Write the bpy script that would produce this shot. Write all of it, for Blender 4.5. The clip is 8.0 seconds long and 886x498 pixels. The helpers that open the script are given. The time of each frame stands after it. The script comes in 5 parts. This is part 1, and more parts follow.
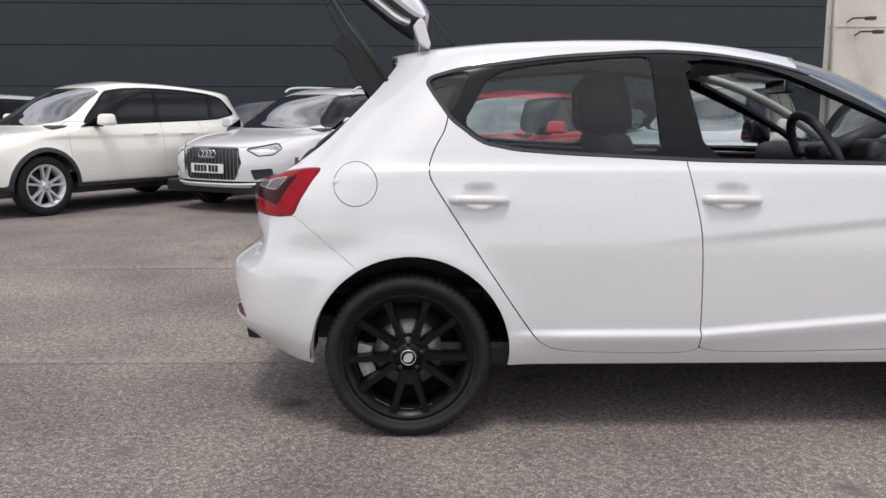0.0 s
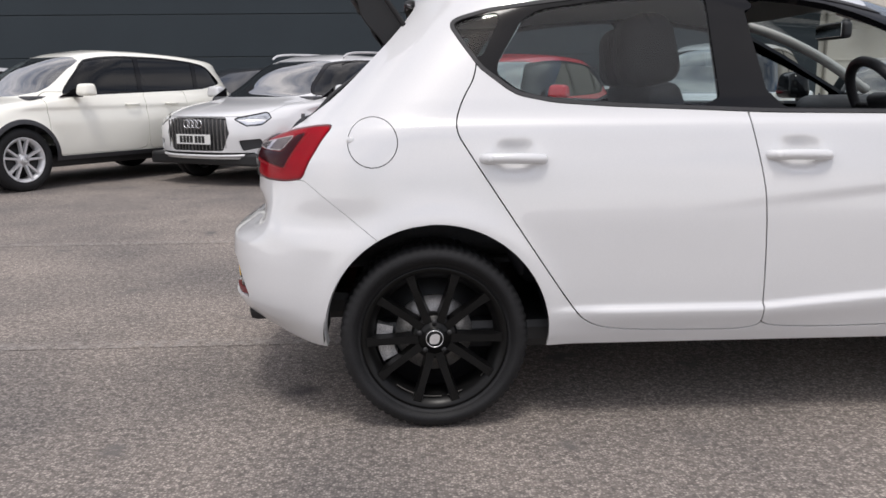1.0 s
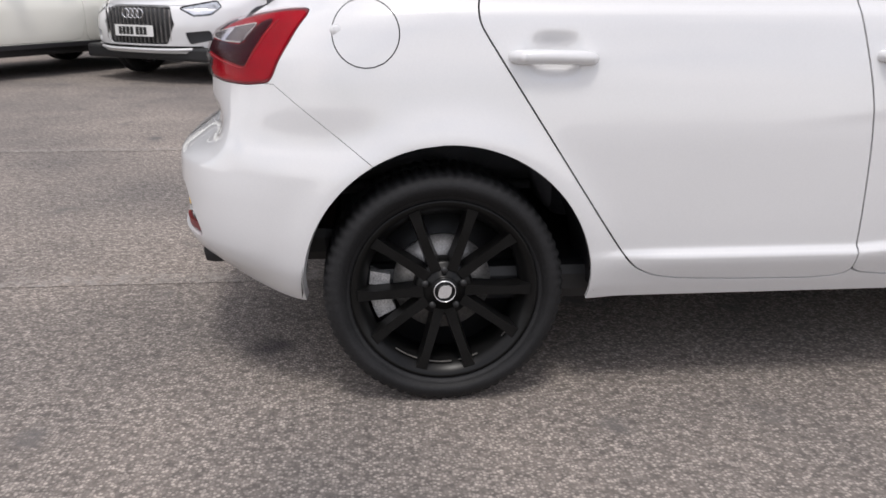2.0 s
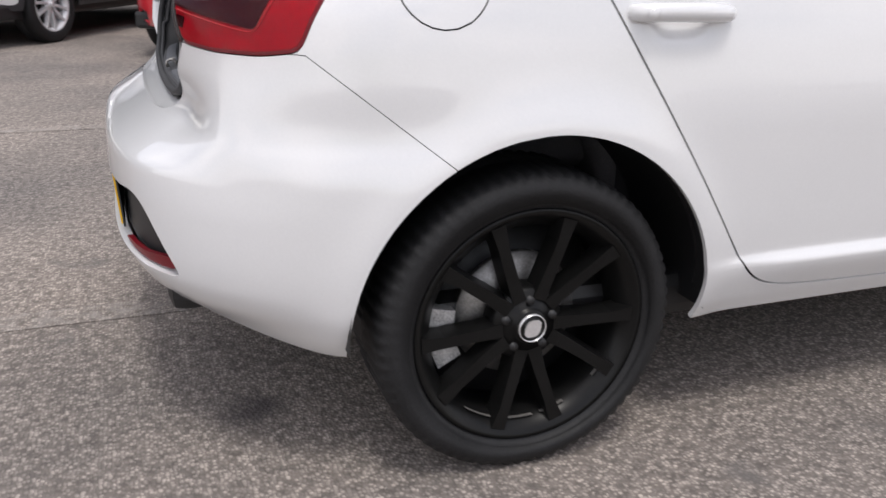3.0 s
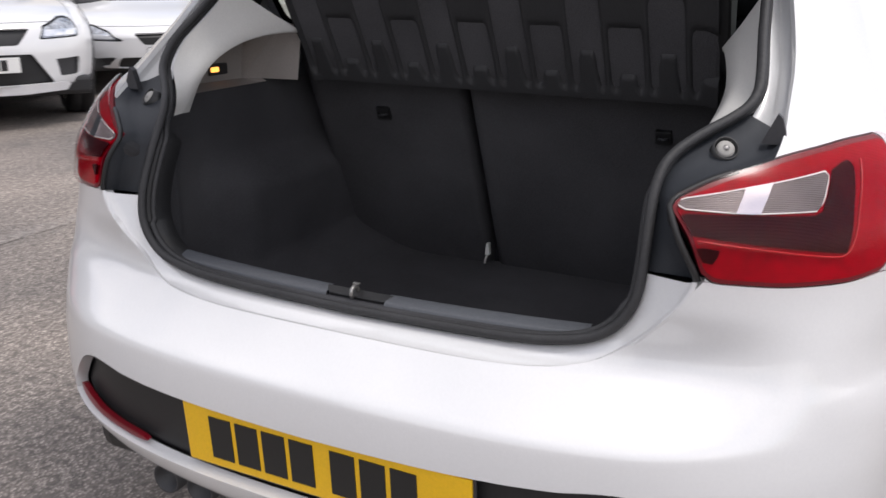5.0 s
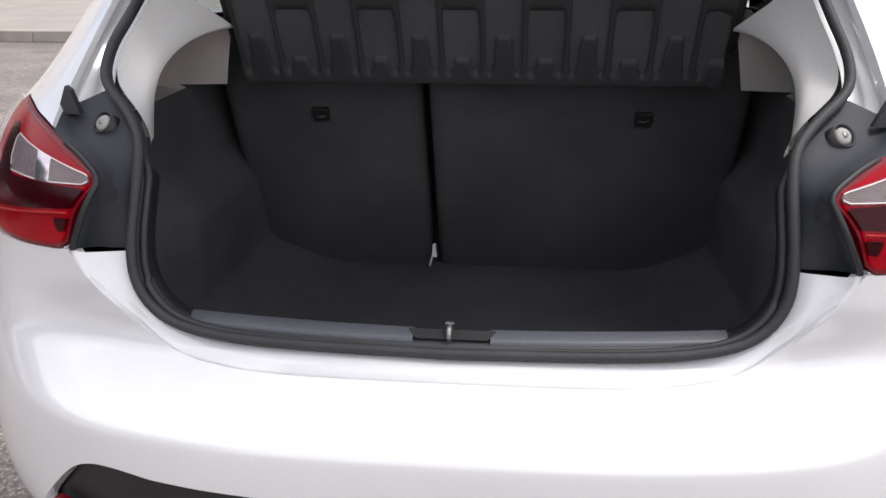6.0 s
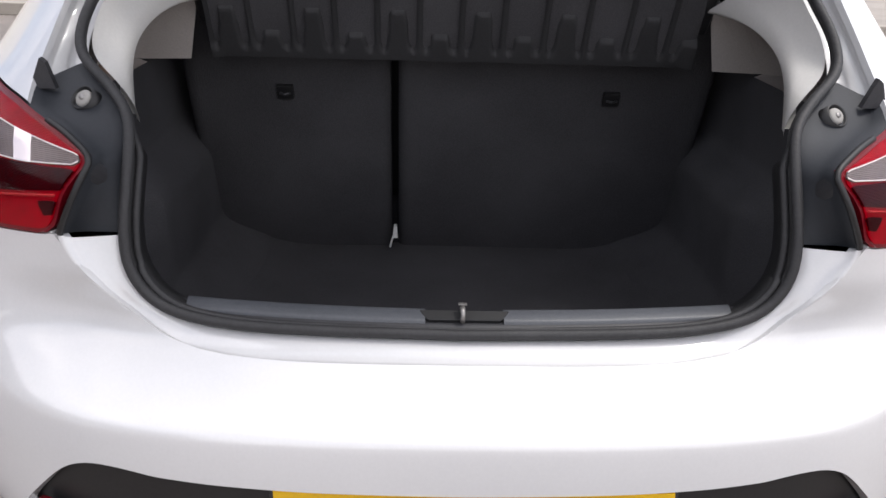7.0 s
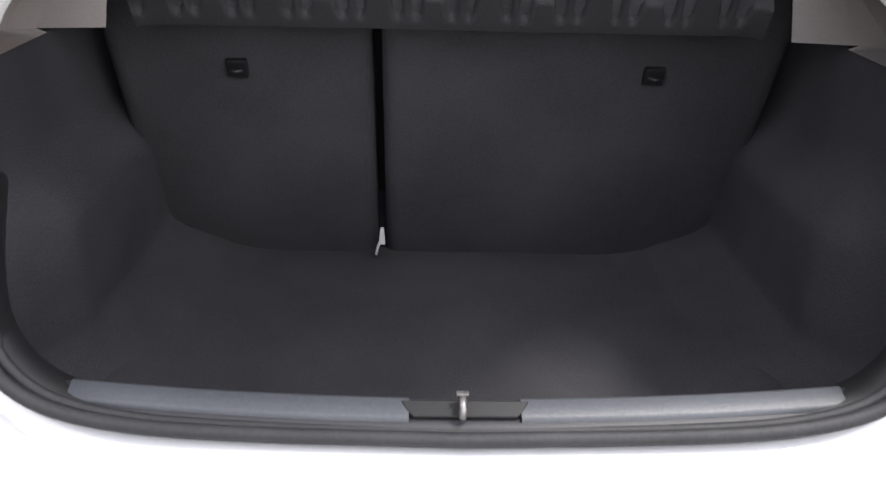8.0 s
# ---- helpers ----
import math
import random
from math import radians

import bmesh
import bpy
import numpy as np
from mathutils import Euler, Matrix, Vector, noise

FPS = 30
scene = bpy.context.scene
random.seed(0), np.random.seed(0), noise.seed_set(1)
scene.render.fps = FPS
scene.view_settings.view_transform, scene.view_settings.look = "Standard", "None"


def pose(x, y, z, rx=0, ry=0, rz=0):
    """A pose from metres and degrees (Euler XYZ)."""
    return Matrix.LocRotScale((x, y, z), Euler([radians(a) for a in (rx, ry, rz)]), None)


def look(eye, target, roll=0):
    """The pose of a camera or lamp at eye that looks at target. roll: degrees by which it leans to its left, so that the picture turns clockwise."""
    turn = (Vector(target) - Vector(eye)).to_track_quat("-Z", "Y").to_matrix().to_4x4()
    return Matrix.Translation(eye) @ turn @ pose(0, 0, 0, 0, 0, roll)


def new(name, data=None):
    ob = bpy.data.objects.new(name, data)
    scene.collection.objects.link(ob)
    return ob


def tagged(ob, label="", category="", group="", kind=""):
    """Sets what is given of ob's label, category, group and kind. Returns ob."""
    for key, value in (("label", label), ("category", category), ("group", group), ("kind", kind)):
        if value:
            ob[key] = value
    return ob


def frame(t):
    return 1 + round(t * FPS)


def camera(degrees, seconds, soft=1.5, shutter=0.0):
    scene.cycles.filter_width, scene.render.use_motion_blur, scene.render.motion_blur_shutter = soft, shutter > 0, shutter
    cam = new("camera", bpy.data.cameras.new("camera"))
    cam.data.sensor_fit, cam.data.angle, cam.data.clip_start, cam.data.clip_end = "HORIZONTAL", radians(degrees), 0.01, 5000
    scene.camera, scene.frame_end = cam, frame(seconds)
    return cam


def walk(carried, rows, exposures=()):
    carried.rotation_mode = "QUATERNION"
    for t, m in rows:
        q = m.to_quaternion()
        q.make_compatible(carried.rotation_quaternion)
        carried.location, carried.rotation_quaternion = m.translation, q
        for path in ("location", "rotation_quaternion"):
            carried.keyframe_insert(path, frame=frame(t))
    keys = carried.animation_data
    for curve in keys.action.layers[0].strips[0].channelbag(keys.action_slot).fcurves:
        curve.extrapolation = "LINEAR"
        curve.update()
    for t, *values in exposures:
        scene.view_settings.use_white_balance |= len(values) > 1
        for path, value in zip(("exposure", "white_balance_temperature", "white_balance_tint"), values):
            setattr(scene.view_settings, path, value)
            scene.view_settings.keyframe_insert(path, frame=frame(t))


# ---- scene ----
cam = camera(54.4, 8.0, soft=1.5, shutter=0.25)
PATH = [
    (0, (0.045, -3.802, 1.16), (0.097, -1.826, 0.852), 0.1),
    (0.5, (-0.018, -3.639, 1.132), (0.036, -1.669, 0.791), -0.1),
    (1, (-0.082, -3.44, 1.085), (0.001, -1.476, 0.715), -0.6),
    (1.5, (-0.11, -3.139, 1.024), (-0.01, -1.193, 0.572), -0.6),
    (1.7, (-0.128, -3.007, 1.044), (-0.012, -1.079, 0.522), -0.2),
    (3, (-0.669, -2.12, 0.981), (-0.013, -0.357, 0.302), 1.2),
    (3.5, (-0.961, -1.803, 1.033), (0.001, -0.156, 0.434), 0.8),
    (4, (-1.295, -1.478, 1.104), (-0.015, -0.038, 0.566), -0.0),
    (4.5, (-1.508, -1.06, 1.172), (-0.006, 0.123, 0.582), 0.2),
    (5, (-1.659, -0.696, 1.186), (0.048, 0.143, 0.569), 0.4),
    (6.3, (-1.637, -0.002, 1.218), (0.234, 0.061, 0.515), 0.1),
    (6.5, (-1.651, 0.036, 1.217), (0.219, 0.037, 0.508), 0.6),
    (7, (-1.629, 0.068, 1.205), (0.233, 0.001, 0.48), 1.8),
    (7.5, (-1.451, 0.062, 1.178), (0.393, -0.018, 0.409), 1.8),
    (8, (-1.246, 0.045, 1.173), (0.572, -0.014, 0.343), 1.6),
]
walk(cam, [(t, look(eye, target, roll)) for t, eye, target, roll in PATH],
     exposures=[(0, 0.08), (1.7, 0.14), (3.0, 0.28), (3.5, 0.24), (4.0, 0.06), (4.5, 0.14), (5.2, 0.44), (6.4, 0.70), (7.2, 0.60), (7.6, 0.76), (8, 1.38)])

# ---------------------------------------------------------------- light
SUN_EL, SUN_AZ = 68.0, 262.0          # degrees; azimuth counter-clockwise from +x
world = bpy.data.worlds.new("sky")
scene.world = world
world.use_nodes = True
wn, wl = world.node_tree.nodes, world.node_tree.links
wn.clear()
sky = wn.new("ShaderNodeTexSky")
sky.sky_type, sky.sun_disc = "NISHITA", False
sky.sun_elevation, sky.sun_rotation = radians(SUN_EL), radians(90 - SUN_AZ)
sky.dust_density, sky.ozone_density = 2.0, 1.0
coord = wn.new("ShaderNodeTexCoord")
squash = wn.new("ShaderNodeMapping")
squash.inputs["Scale"].default_value = (1.0, 1.0, 2.6)
cloud = wn.new("ShaderNodeTexNoise")
cloud.inputs["Scale"].default_value, cloud.inputs["Detail"].default_value, cloud.inputs["Roughness"].default_value = 2.2, 7.0, 0.58
ramp = wn.new("ShaderNodeValToRGB")
ramp.color_ramp.elements[0].position, ramp.color_ramp.elements[1].position = 0.32, 0.66
mixer = wn.new("ShaderNodeMix")
mixer.data_type = "RGBA"
mixer.inputs[7].default_value = (11.2, 10.7, 10.9, 1)
back = wn.new("ShaderNodeBackground")
back.inputs["Strength"].default_value = 0.127
out = wn.new("ShaderNodeOutputWorld")
wl.new(coord.outputs["Generated"], squash.inputs["Vector"])
wl.new(squash.outputs["Vector"], cloud.inputs["Vector"])
wl.new(cloud.outputs["Fac"], ramp.inputs["Fac"])
wl.new(ramp.outputs["Color"], mixer.inputs[0])
wl.new(sky.outputs["Color"], mixer.inputs[6])
wl.new(mixer.outputs[2], back.inputs["Color"])
wl.new(back.outputs["Background"], out.inputs["Surface"])

lamp = bpy.data.lights.new("sun", "SUN")
lamp.energy, lamp.angle, lamp.color = 1.35, radians(12), (1.0, 0.96, 0.92)
sun = new("sun", lamp)
az, el = radians(SUN_AZ), radians(SUN_EL)
sun.matrix_world = look((20 * math.cos(az) * math.cos(el), 20 * math.sin(az) * math.cos(el), 20 * math.sin(el)), (0, 0, 0))


# ---------------------------------------------------------------- materials
def material(name, colour, rough=0.5, metal=0.0, coat=0.0, vary=0.08, scale=6.0, fine=220.0, bump=0.0, bump_scale=300.0, spec=0.5, dirt=None):
    """A procedural surface: base colour varied at two scales, with optional relief and clear coat."""
    m = bpy.data.materials.new(name)
    m.use_nodes = True
    nodes, links = m.node_tree.nodes, m.node_tree.links
    b = nodes["Principled BSDF"]
    b.inputs["Roughness"].default_value, b.inputs["Metallic"].default_value = rough, metal
    b.inputs["Coat Weight"].default_value, b.inputs["Coat Roughness"].default_value = coat, 0.04
    b.inputs["Specular IOR Level"].default_value = spec
    tc = nodes.new("ShaderNodeTexCoord")
    big, small = nodes.new("ShaderNodeTexNoise"), nodes.new("ShaderNodeTexNoise")
    big.inputs["Scale"].default_value, big.inputs["Detail"].default_value = scale, 5
    small.inputs["Scale"].default_value, small.inputs["Detail"].default_value = fine, 2
    add = nodes.new("ShaderNodeMath")
    add.operation = "ADD"
    rng = nodes.new("ShaderNodeMapRange")
    rng.inputs["From Min"].default_value, rng.inputs["From Max"].default_value = 0.7, 1.3
    mx = nodes.new("ShaderNodeMix")
    mx.data_type = "RGBA"
    dark = dirt or [c * (1 - vary) for c in colour]
    mx.inputs[6].default_value = (*dark, 1)
    mx.inputs[7].default_value = (*[min(1, c * (1 + vary)) for c in colour], 1)
    for n in (big, small):
        links.new(tc.outputs["Object"], n.inputs["Vector"])
    links.new(big.outputs["Fac"], add.inputs[0])
    links.new(small.outputs["Fac"], add.inputs[1])
    links.new(add.outputs[0], rng.inputs["Value"])
    links.new(rng.outputs["Result"], mx.inputs[0])
    links.new(mx.outputs[2], b.inputs["Base Color"])
    if bump:
        rel, bn = nodes.new("ShaderNodeTexNoise"), nodes.new("ShaderNodeBump")
        rel.inputs["Scale"].default_value, rel.inputs["Detail"].default_value = bump_scale, 3
        bn.inputs["Strength"].default_value, bn.inputs["Distance"].default_value = bump, 0.004
        links.new(tc.outputs["Object"], rel.inputs["Vector"])
        links.new(rel.outputs["Fac"], bn.inputs["Height"])
        links.new(bn.outputs["Normal"], b.inputs["Normal"])
    return m


def glass_material(name, tint, rise=3.6, least=0.04, rough=0.02):
    m = bpy.data.materials.new(name)
    m.use_nodes = True
    nodes, links = m.node_tree.nodes, m.node_tree.links
    nodes.clear()
    o, mix_ = nodes.new("ShaderNodeOutputMaterial"), nodes.new("ShaderNodeMixShader")
    clear, gloss, fres = nodes.new("ShaderNodeBsdfTransparent"), nodes.new("ShaderNodeBsdfGlossy"), nodes.new("ShaderNodeLayerWeight")
    power, lift = nodes.new("ShaderNodeMath"), nodes.new("ShaderNodeMapRange")
    clear.inputs["Color"].default_value = (*tint, 1)
    gloss.inputs["Roughness"].default_value = rough
    fres.inputs["Blend"].default_value = 0.5
    power.operation = "POWER"
    power.inputs[1].default_value = rise
    lift.inputs["To Min"].default_value, lift.inputs["To Max"].default_value = least, 1.0
    links.new(fres.outputs["Facing"], power.inputs[0])
    links.new(power.outputs[0], lift.inputs["Value"])
    links.new(lift.outputs["Result"], mix_.inputs[0])
    links.new(clear.outputs[0], mix_.inputs[1])
    links.new(gloss.outputs[0], mix_.inputs[2])
    links.new(mix_.outputs[0], o.inputs["Surface"])
    return m


STAIN = (-0.47, -0.42)                # a drip of oil behind the rear wheel


def asphalt_material(name, line=False):
    """Weathered tarmac: pale stones in a darker binder, with broad stains; with line, worn paint over it."""
    m = bpy.data.materials.new(name)
    m.use_nodes = True
    nodes, links = m.node_tree.nodes, m.node_tree.links
    b = nodes["Principled BSDF"]
    b.inputs["Roughness"].default_value, b.inputs["Specular IOR Level"].default_value = 0.85, 0.3
    tc = nodes.new("ShaderNodeTexCoord")

    def noise_node(scale, detail=4):
        n = nodes.new("ShaderNodeTexNoise")
        n.inputs["Scale"].default_value, n.inputs["Detail"].default_value = scale, detail
        links.new(tc.outputs["Object"], n.inputs["Vector"])
        return n.outputs["Fac"]

    def mixed(fac, a, c, mode="MIX"):
        x = nodes.new("ShaderNodeMix")
        x.data_type, x.blend_type = "RGBA", mode
        for sock, v in ((x.inputs[0], fac), (x.inputs[6], a), (x.inputs[7], c)):
            if isinstance(v, (tuple, float)):
                sock.default_value = v
            else:
                links.new(v, sock)
        return x.outputs[2]

    def ranged(v, lo, hi):
        r = nodes.new("ShaderNodeMapRange")
        r.inputs["From Min"].default_value, r.inputs["From Max"].default_value = lo, hi
        links.new(v, r.inputs["Value"])
        return r.outputs["Result"]

    vor = nodes.new("ShaderNodeTexVoronoi")
    vor.inputs["Scale"].default_value = 125
    links.new(tc.outputs["Object"], vor.inputs["Vector"])
    sep = nodes.new("ShaderNodeSeparateColor")
    links.new(vor.outputs["Color"], sep.inputs["Color"])
    stones = mixed(ranged(sep.outputs[0], 0.25, 0.95), (0.186, 0.169, 0.157, 1), (0.425, 0.386, 0.352, 1))
    binder = mixed(ranged(vor.outputs["Distance"], 0.35, 0.75), stones, (0.168, 0.150, 0.138, 1))
    broad = mixed(ranged(noise_node(0.9), 0.35, 0.7), (0.70, 0.70, 0.71, 1), (1.18, 1.14, 1.10, 1))
    col = mixed(1.0, binder, broad, "MULTIPLY")
    grain = mixed(ranged(noise_node(38, 3), 0.35, 0.65), (0.74, 0.74, 0.74, 1), (1.24, 1.23, 1.22, 1))
    col = mixed(1.0, col, grain, "MULTIPLY")
    col = mixed(ranged(noise_node(2.7, 6), 0.64, 0.72), col, (0.13, 0.12, 0.115, 1))
    spot, warp, stretch = nodes.new("ShaderNodeVectorMath"), nodes.new("ShaderNodeVectorMath"), nodes.new("ShaderNodeTexNoise")
    stretch.inputs["Scale"].default_value, stretch.inputs["Detail"].default_value = 14, 5
    links.new(tc.outputs["Object"], stretch.inputs["Vector"])
    warp.operation, spot.operation = "MULTIPLY_ADD", "DISTANCE"
    links.new(stretch.outputs["Color"], warp.inputs[0])
    warp.inputs[1].default_value = (0.16, 0.16, 0.0)
    links.new(tc.outputs["Object"], warp.inputs[2])
    links.new(warp.outputs["Vector"], spot.inputs[0])
    spot.inputs[1].default_value = (STAIN[0] + 0.08, STAIN[1] + 0.08, 0.0)
    col = mixed(ranged(spot.outputs["Value"], 0.02, 0.11), (0.085, 0.075, 0.073, 1), col)
    if line:
        worn = ranged(noise_node(22, 7), 0.44, 0.78)
        col = mixed(worn, col, (0.31, 0.287, 0.267, 1))
    links.new(col, b.inputs["Base Color"])
    bn = nodes.new("ShaderNodeBump")
    bn.inputs["Strength"].default_value, bn.inputs["Distance"].default_value = 0.5, 0.004
    links.new(vor.outputs["Distance"], bn.inputs["Height"])
    links.new(bn.outputs["Normal"], b.inputs["Normal"])
    return m


WHITE = material("white_paint", (0.66, 0.66, 0.665), 0.32, coat=1.0, vary=0.02, scale=3)
WHITE.node_tree.nodes["Principled BSDF"].inputs["Coat IOR"].default_value = 1.7
CREAM = material("cream_white_paint", (0.86, 0.845, 0.76), 0.32, coat=1.0, vary=0.02, scale=3)
RED = material("red_paint", (0.55, 0.012, 0.025), 0.3, coat=1.0, vary=0.05)
DARKCAR = material("black_paint", (0.012, 0.013, 0.016), 0.25, coat=1.0)
PLASTIC = material("black_plastic", (0.032, 0.032, 0.036), 0.48, vary=0.15, bump=0.15, bump_scale=700)
SATIN = material("satin_black_plastic", (0.020, 0.023, 0.029), 0.62, vary=0.12, bump=0.08, bump_scale=700)
PIANO = material("gloss_black_trim", (0.005, 0.005, 0.006), 0.12, coat=0.05, vary=0.2, spec=0.2)
MESHED = material("dark_grille", (0.012, 0.012, 0.013), 0.5, vary=0.2)
RUBBER = material("rubber", (0.026, 0.026, 0.028), 0.62, vary=0.25, scale=14, bump=0.2, bump_scale=180)
TYRE = material("tyre_rubber", (0.013, 0.013, 0.014), 0.6, vary=0.35, scale=9, bump=0.25, bump_scale=160, spec=0.3)
CARPET = material("charcoal_carpet", (0.072, 0.071, 0.076), 0.95, vary=0.22, scale=5, fine=420, bump=0.6, bump_scale=520, spec=0.1)
FELT = material("grey_headliner", (0.34, 0.33, 0.31), 0.9, vary=0.05, fine=500)
# grey-brown, darker than TRIM: the shelf recess's shade is put into the colour
SHADED_RECESS = material("shade_darkened_moulding", (0.30, 0.275, 0.26), 0.9, vary=0.1, fine=400)
TRIM = material("light_grey_trim", (0.58, 0.57, 0.55), 0.62, vary=0.04, bump=0.1, bump_scale=600)
SHELF = material("dark_moulded_shelf", (0.024, 0.024, 0.026), 0.7, vary=0.15, bump=0.3, bump_scale=420)
SILL = material("grey_sill_plastic", (0.075, 0.08, 0.09), 0.42, vary=0.12, bump=0.15, bump_scale=500)
CLOTH = material("black_seat_cloth", (0.010, 0.010, 0.013), 0.92, vary=0.25, bump=0.12, bump_scale=450)
BLACKALLOY = material("black_painted_alloy", (0.006, 0.006, 0.006), 0.3, vary=0.3, scale=12, spec=0.2)
ALLOY = material("silver_alloy", (0.66, 0.66, 0.67), 0.3, metal=0.35, vary=0.08)
WORN = material("worn_bare_alloy", (0.22, 0.21, 0.20), 0.5, metal=0.5, vary=0.4, scale=25)
CASTING = material("pale_cast_metal", (0.42, 0.41, 0.40), 0.55, metal=0.2, vary=0.5, scale=30, bump=0.4, bump_scale=90)
STEEL = material("dull_steel", (0.32, 0.31, 0.30), 0.45, metal=0.8, vary=0.3, scale=20)
CHROME = material("chrome", (0.75, 0.75, 0.76), 0.1, metal=1.0, vary=0.03)
LENS = material("red_lens", (0.31, 0.0008, 0.008), 0.25, coat=0.0, vary=0.25, scale=7, fine=90, spec=0.0)
LENSDARK = material("dark_red_lens", (0.030, 0.0005, 0.002), 0.2, coat=0.0, vary=0.5, scale=14, spec=0.0)
LENSRIM = material("wine_red_lens_edge", (0.16, 0.002, 0.009), 0.34, coat=0.0, vary=0.2, spec=0.28)
GUIDE = material("bright_red_light_guide", (0.42, 0.008, 0.014), 0.2, vary=0.1, spec=0.3)
CLEAR = material("clear_lamp_reflector", (0.22, 0.20, 0.197), 0.22, metal=0.6, spec=0.4, vary=0.25, scale=14)


def ribs(mat, scale, strength, direction="Z"):
    """Fine moulded ribs across a lamp part."""
    rn, rl = mat.node_tree.nodes, mat.node_tree.links
    ribbed, relief, at = rn.new("ShaderNodeTexWave"), rn.new("ShaderNodeBump"), rn.new("ShaderNodeTexCoord")
    ribbed.bands_direction, ribbed.wave_profile = direction, "SIN"
    ribbed.inputs["Scale"].default_value = scale
    relief.inputs["Strength"].default_value, relief.inputs["Distance"].default_value = strength, 0.002
    rl.new(at.outputs["Object"], ribbed.inputs["Vector"])
    rl.new(ribbed.outputs["Fac"], relief.inputs["Height"])
    rl.new(relief.outputs["Normal"], rn["Principled BSDF"].inputs["Normal"])


ribs(CLEAR, 150, 0.5)
ribs(LENS, 190, 0.25)
ribs(LENSDARK, 190, 0.3)
HEADLAMP = material("headlamp_interior", (0.36, 0.38, 0.41), 0.15, metal=0.4, coat=1.0, vary=0.75, scale=16)
YELLOW = material("yellow_plate", (0.80, 0.47, 0.012), 0.35, vary=0.06)
PALE = material("white_plate", (0.72, 0.72, 0.70), 0.35, vary=0.05)
INK = material("plate_characters", (0.012, 0.012, 0.012), 0.5)
BADGE = material("silver_badge", (0.75, 0.75, 0.76), 0.25, metal=0.7)
GLASS = glass_material("tinted_window_glass", (0.72, 0.80, 0.80), 3.0)
SCREEN = glass_material("windscreen_glass", (0.62, 0.68, 0.67), 2.4)
PARKEDSCREEN = glass_material("sky_lit_windscreen_glass", (0.50, 0.57, 0.62), 1.5)
LAMPCOVER = glass_material("clear_lamp_cover", (0.97, 0.92, 0.92), 5.0, 0.02, 0.16)
DARKGLASS = glass_material("privacy_glass", (0.06, 0.065, 0.07))
ASPHALT = asphalt_material("weathered_asphalt")
PAINTLINE = asphalt_material("worn_parking_line", True)
CLAD = material("charcoal_cladding", (0.026, 0.035, 0.042), 0.5, vary=0.10, scale=0.7, fine=60, spec=0.3)
RENDERED = material("stained_white_render", (0.66, 0.63, 0.57), 0.85, vary=0.10, scale=0.9, fine=40, bump=0.3, bump_scale=60, dirt=(0.50, 0.46, 0.40))
KERB = material("kerb_stone", (0.33, 0.30, 0.26), 0.85, vary=0.2, scale=4, bump=0.5, bump_scale=80)
PAVING = material("pavement_concrete", (0.30, 0.27, 0.24), 0.9, vary=0.15, scale=2, bump=0.4, bump_scale=90)
BULB = bpy.data.materials.new("boot_lamp_glow")
BULB.use_nodes = True
BULB.node_tree.nodes["Principled BSDF"].inputs["Base Color"].default_value = (1, 0.6, 0.2, 1)
BULB.node_tree.nodes["Principled BSDF"].inputs["Emission Color"].default_value = (1, 0.42, 0.08, 1)
BULB.node_tree.nodes["Principled BSDF"].inputs["Emission Strength"].default_value = 1.6


# ---------------------------------------------------------------- mesh tools
class Patch:
    """Points, their normals, and faces."""
    def __init__(self, v, n, f):
        self.v, self.n, self.f = np.asarray(v, float).reshape(-1, 3), np.asarray(n, float).reshape(-1, 3), f


def pchip(points):
    """A smooth curve through (a, b) pairs that never overshoots."""
    xs, ys = np.array(points, float).T
    h, d = np.diff(xs), np.diff(ys) / np.diff(xs)
    m = np.zeros_like(xs)
    m[0], m[-1] = d[0], d[-1]
    for k in range(1, len(xs) - 1):
        if d[k - 1] * d[k] > 0:
            a, b = 2 * h[k] + h[k - 1], h[k] + 2 * h[k - 1]
            m[k] = (a + b) / (a / d[k - 1] + b / d[k])

    def at(q):
        q = np.clip(np.asarray(q, float), xs[0], xs[-1])
        k = np.clip(np.searchsorted(xs, q) - 1, 0, len(h) - 1)
        s = (q - xs[k]) / h[k]
        return ((1 + 2 * s) * (1 - s) ** 2 * ys[k] + s * (1 - s) ** 2 * h[k] * m[k]
                + s * s * (3 - 2 * s) * ys[k + 1] + s * s * (s - 1) * h[k] * m[k + 1])
    return at


def rounded(points, times=3, keep=0.25, closed=True):
    """A polygon with its corners cut round."""
    p = np.array(points, float)
    for _ in range(times):
        q = np.roll(p, -1, 0)
        a, b = p * (1 - keep) + q * keep, p * keep + q * (1 - keep)
        if closed:
            p = np.stack([a, b], 1).reshape(-1, p.shape[1])
        else:
            p = np.concatenate([p[:1], np.stack([a, b], 1)[:-1].reshape(-1, p.shape[1]), p[-1:]])
    return p


def inside(points):
    """Signed distance to a closed polygon in a plane, negative inside."""
    a = np.array(points, float)
    b = np.roll(a, -1, 0)

    def f(x, y):
        best, odd = np.full(x.shape, 1e9), np.zeros(x.shape, bool)
        for (ax, ay), (bx, by) in zip(a, b):
            ex, ey = bx - ax, by - ay
            k = np.clip(((x - ax) * ex + (y - ay) * ey) / (ex * ex + ey * ey + 1e-12), 0, 1)
            best = np.minimum(best, np.hypot(x - ax - k * ex, y - ay - k * ey))
            if ay != by:
                odd ^= ((ay > y) != (by > y)) & (x < (y - ay) / (by - ay) * ex + ax)
        return np.where(odd, -best, best)
    return f


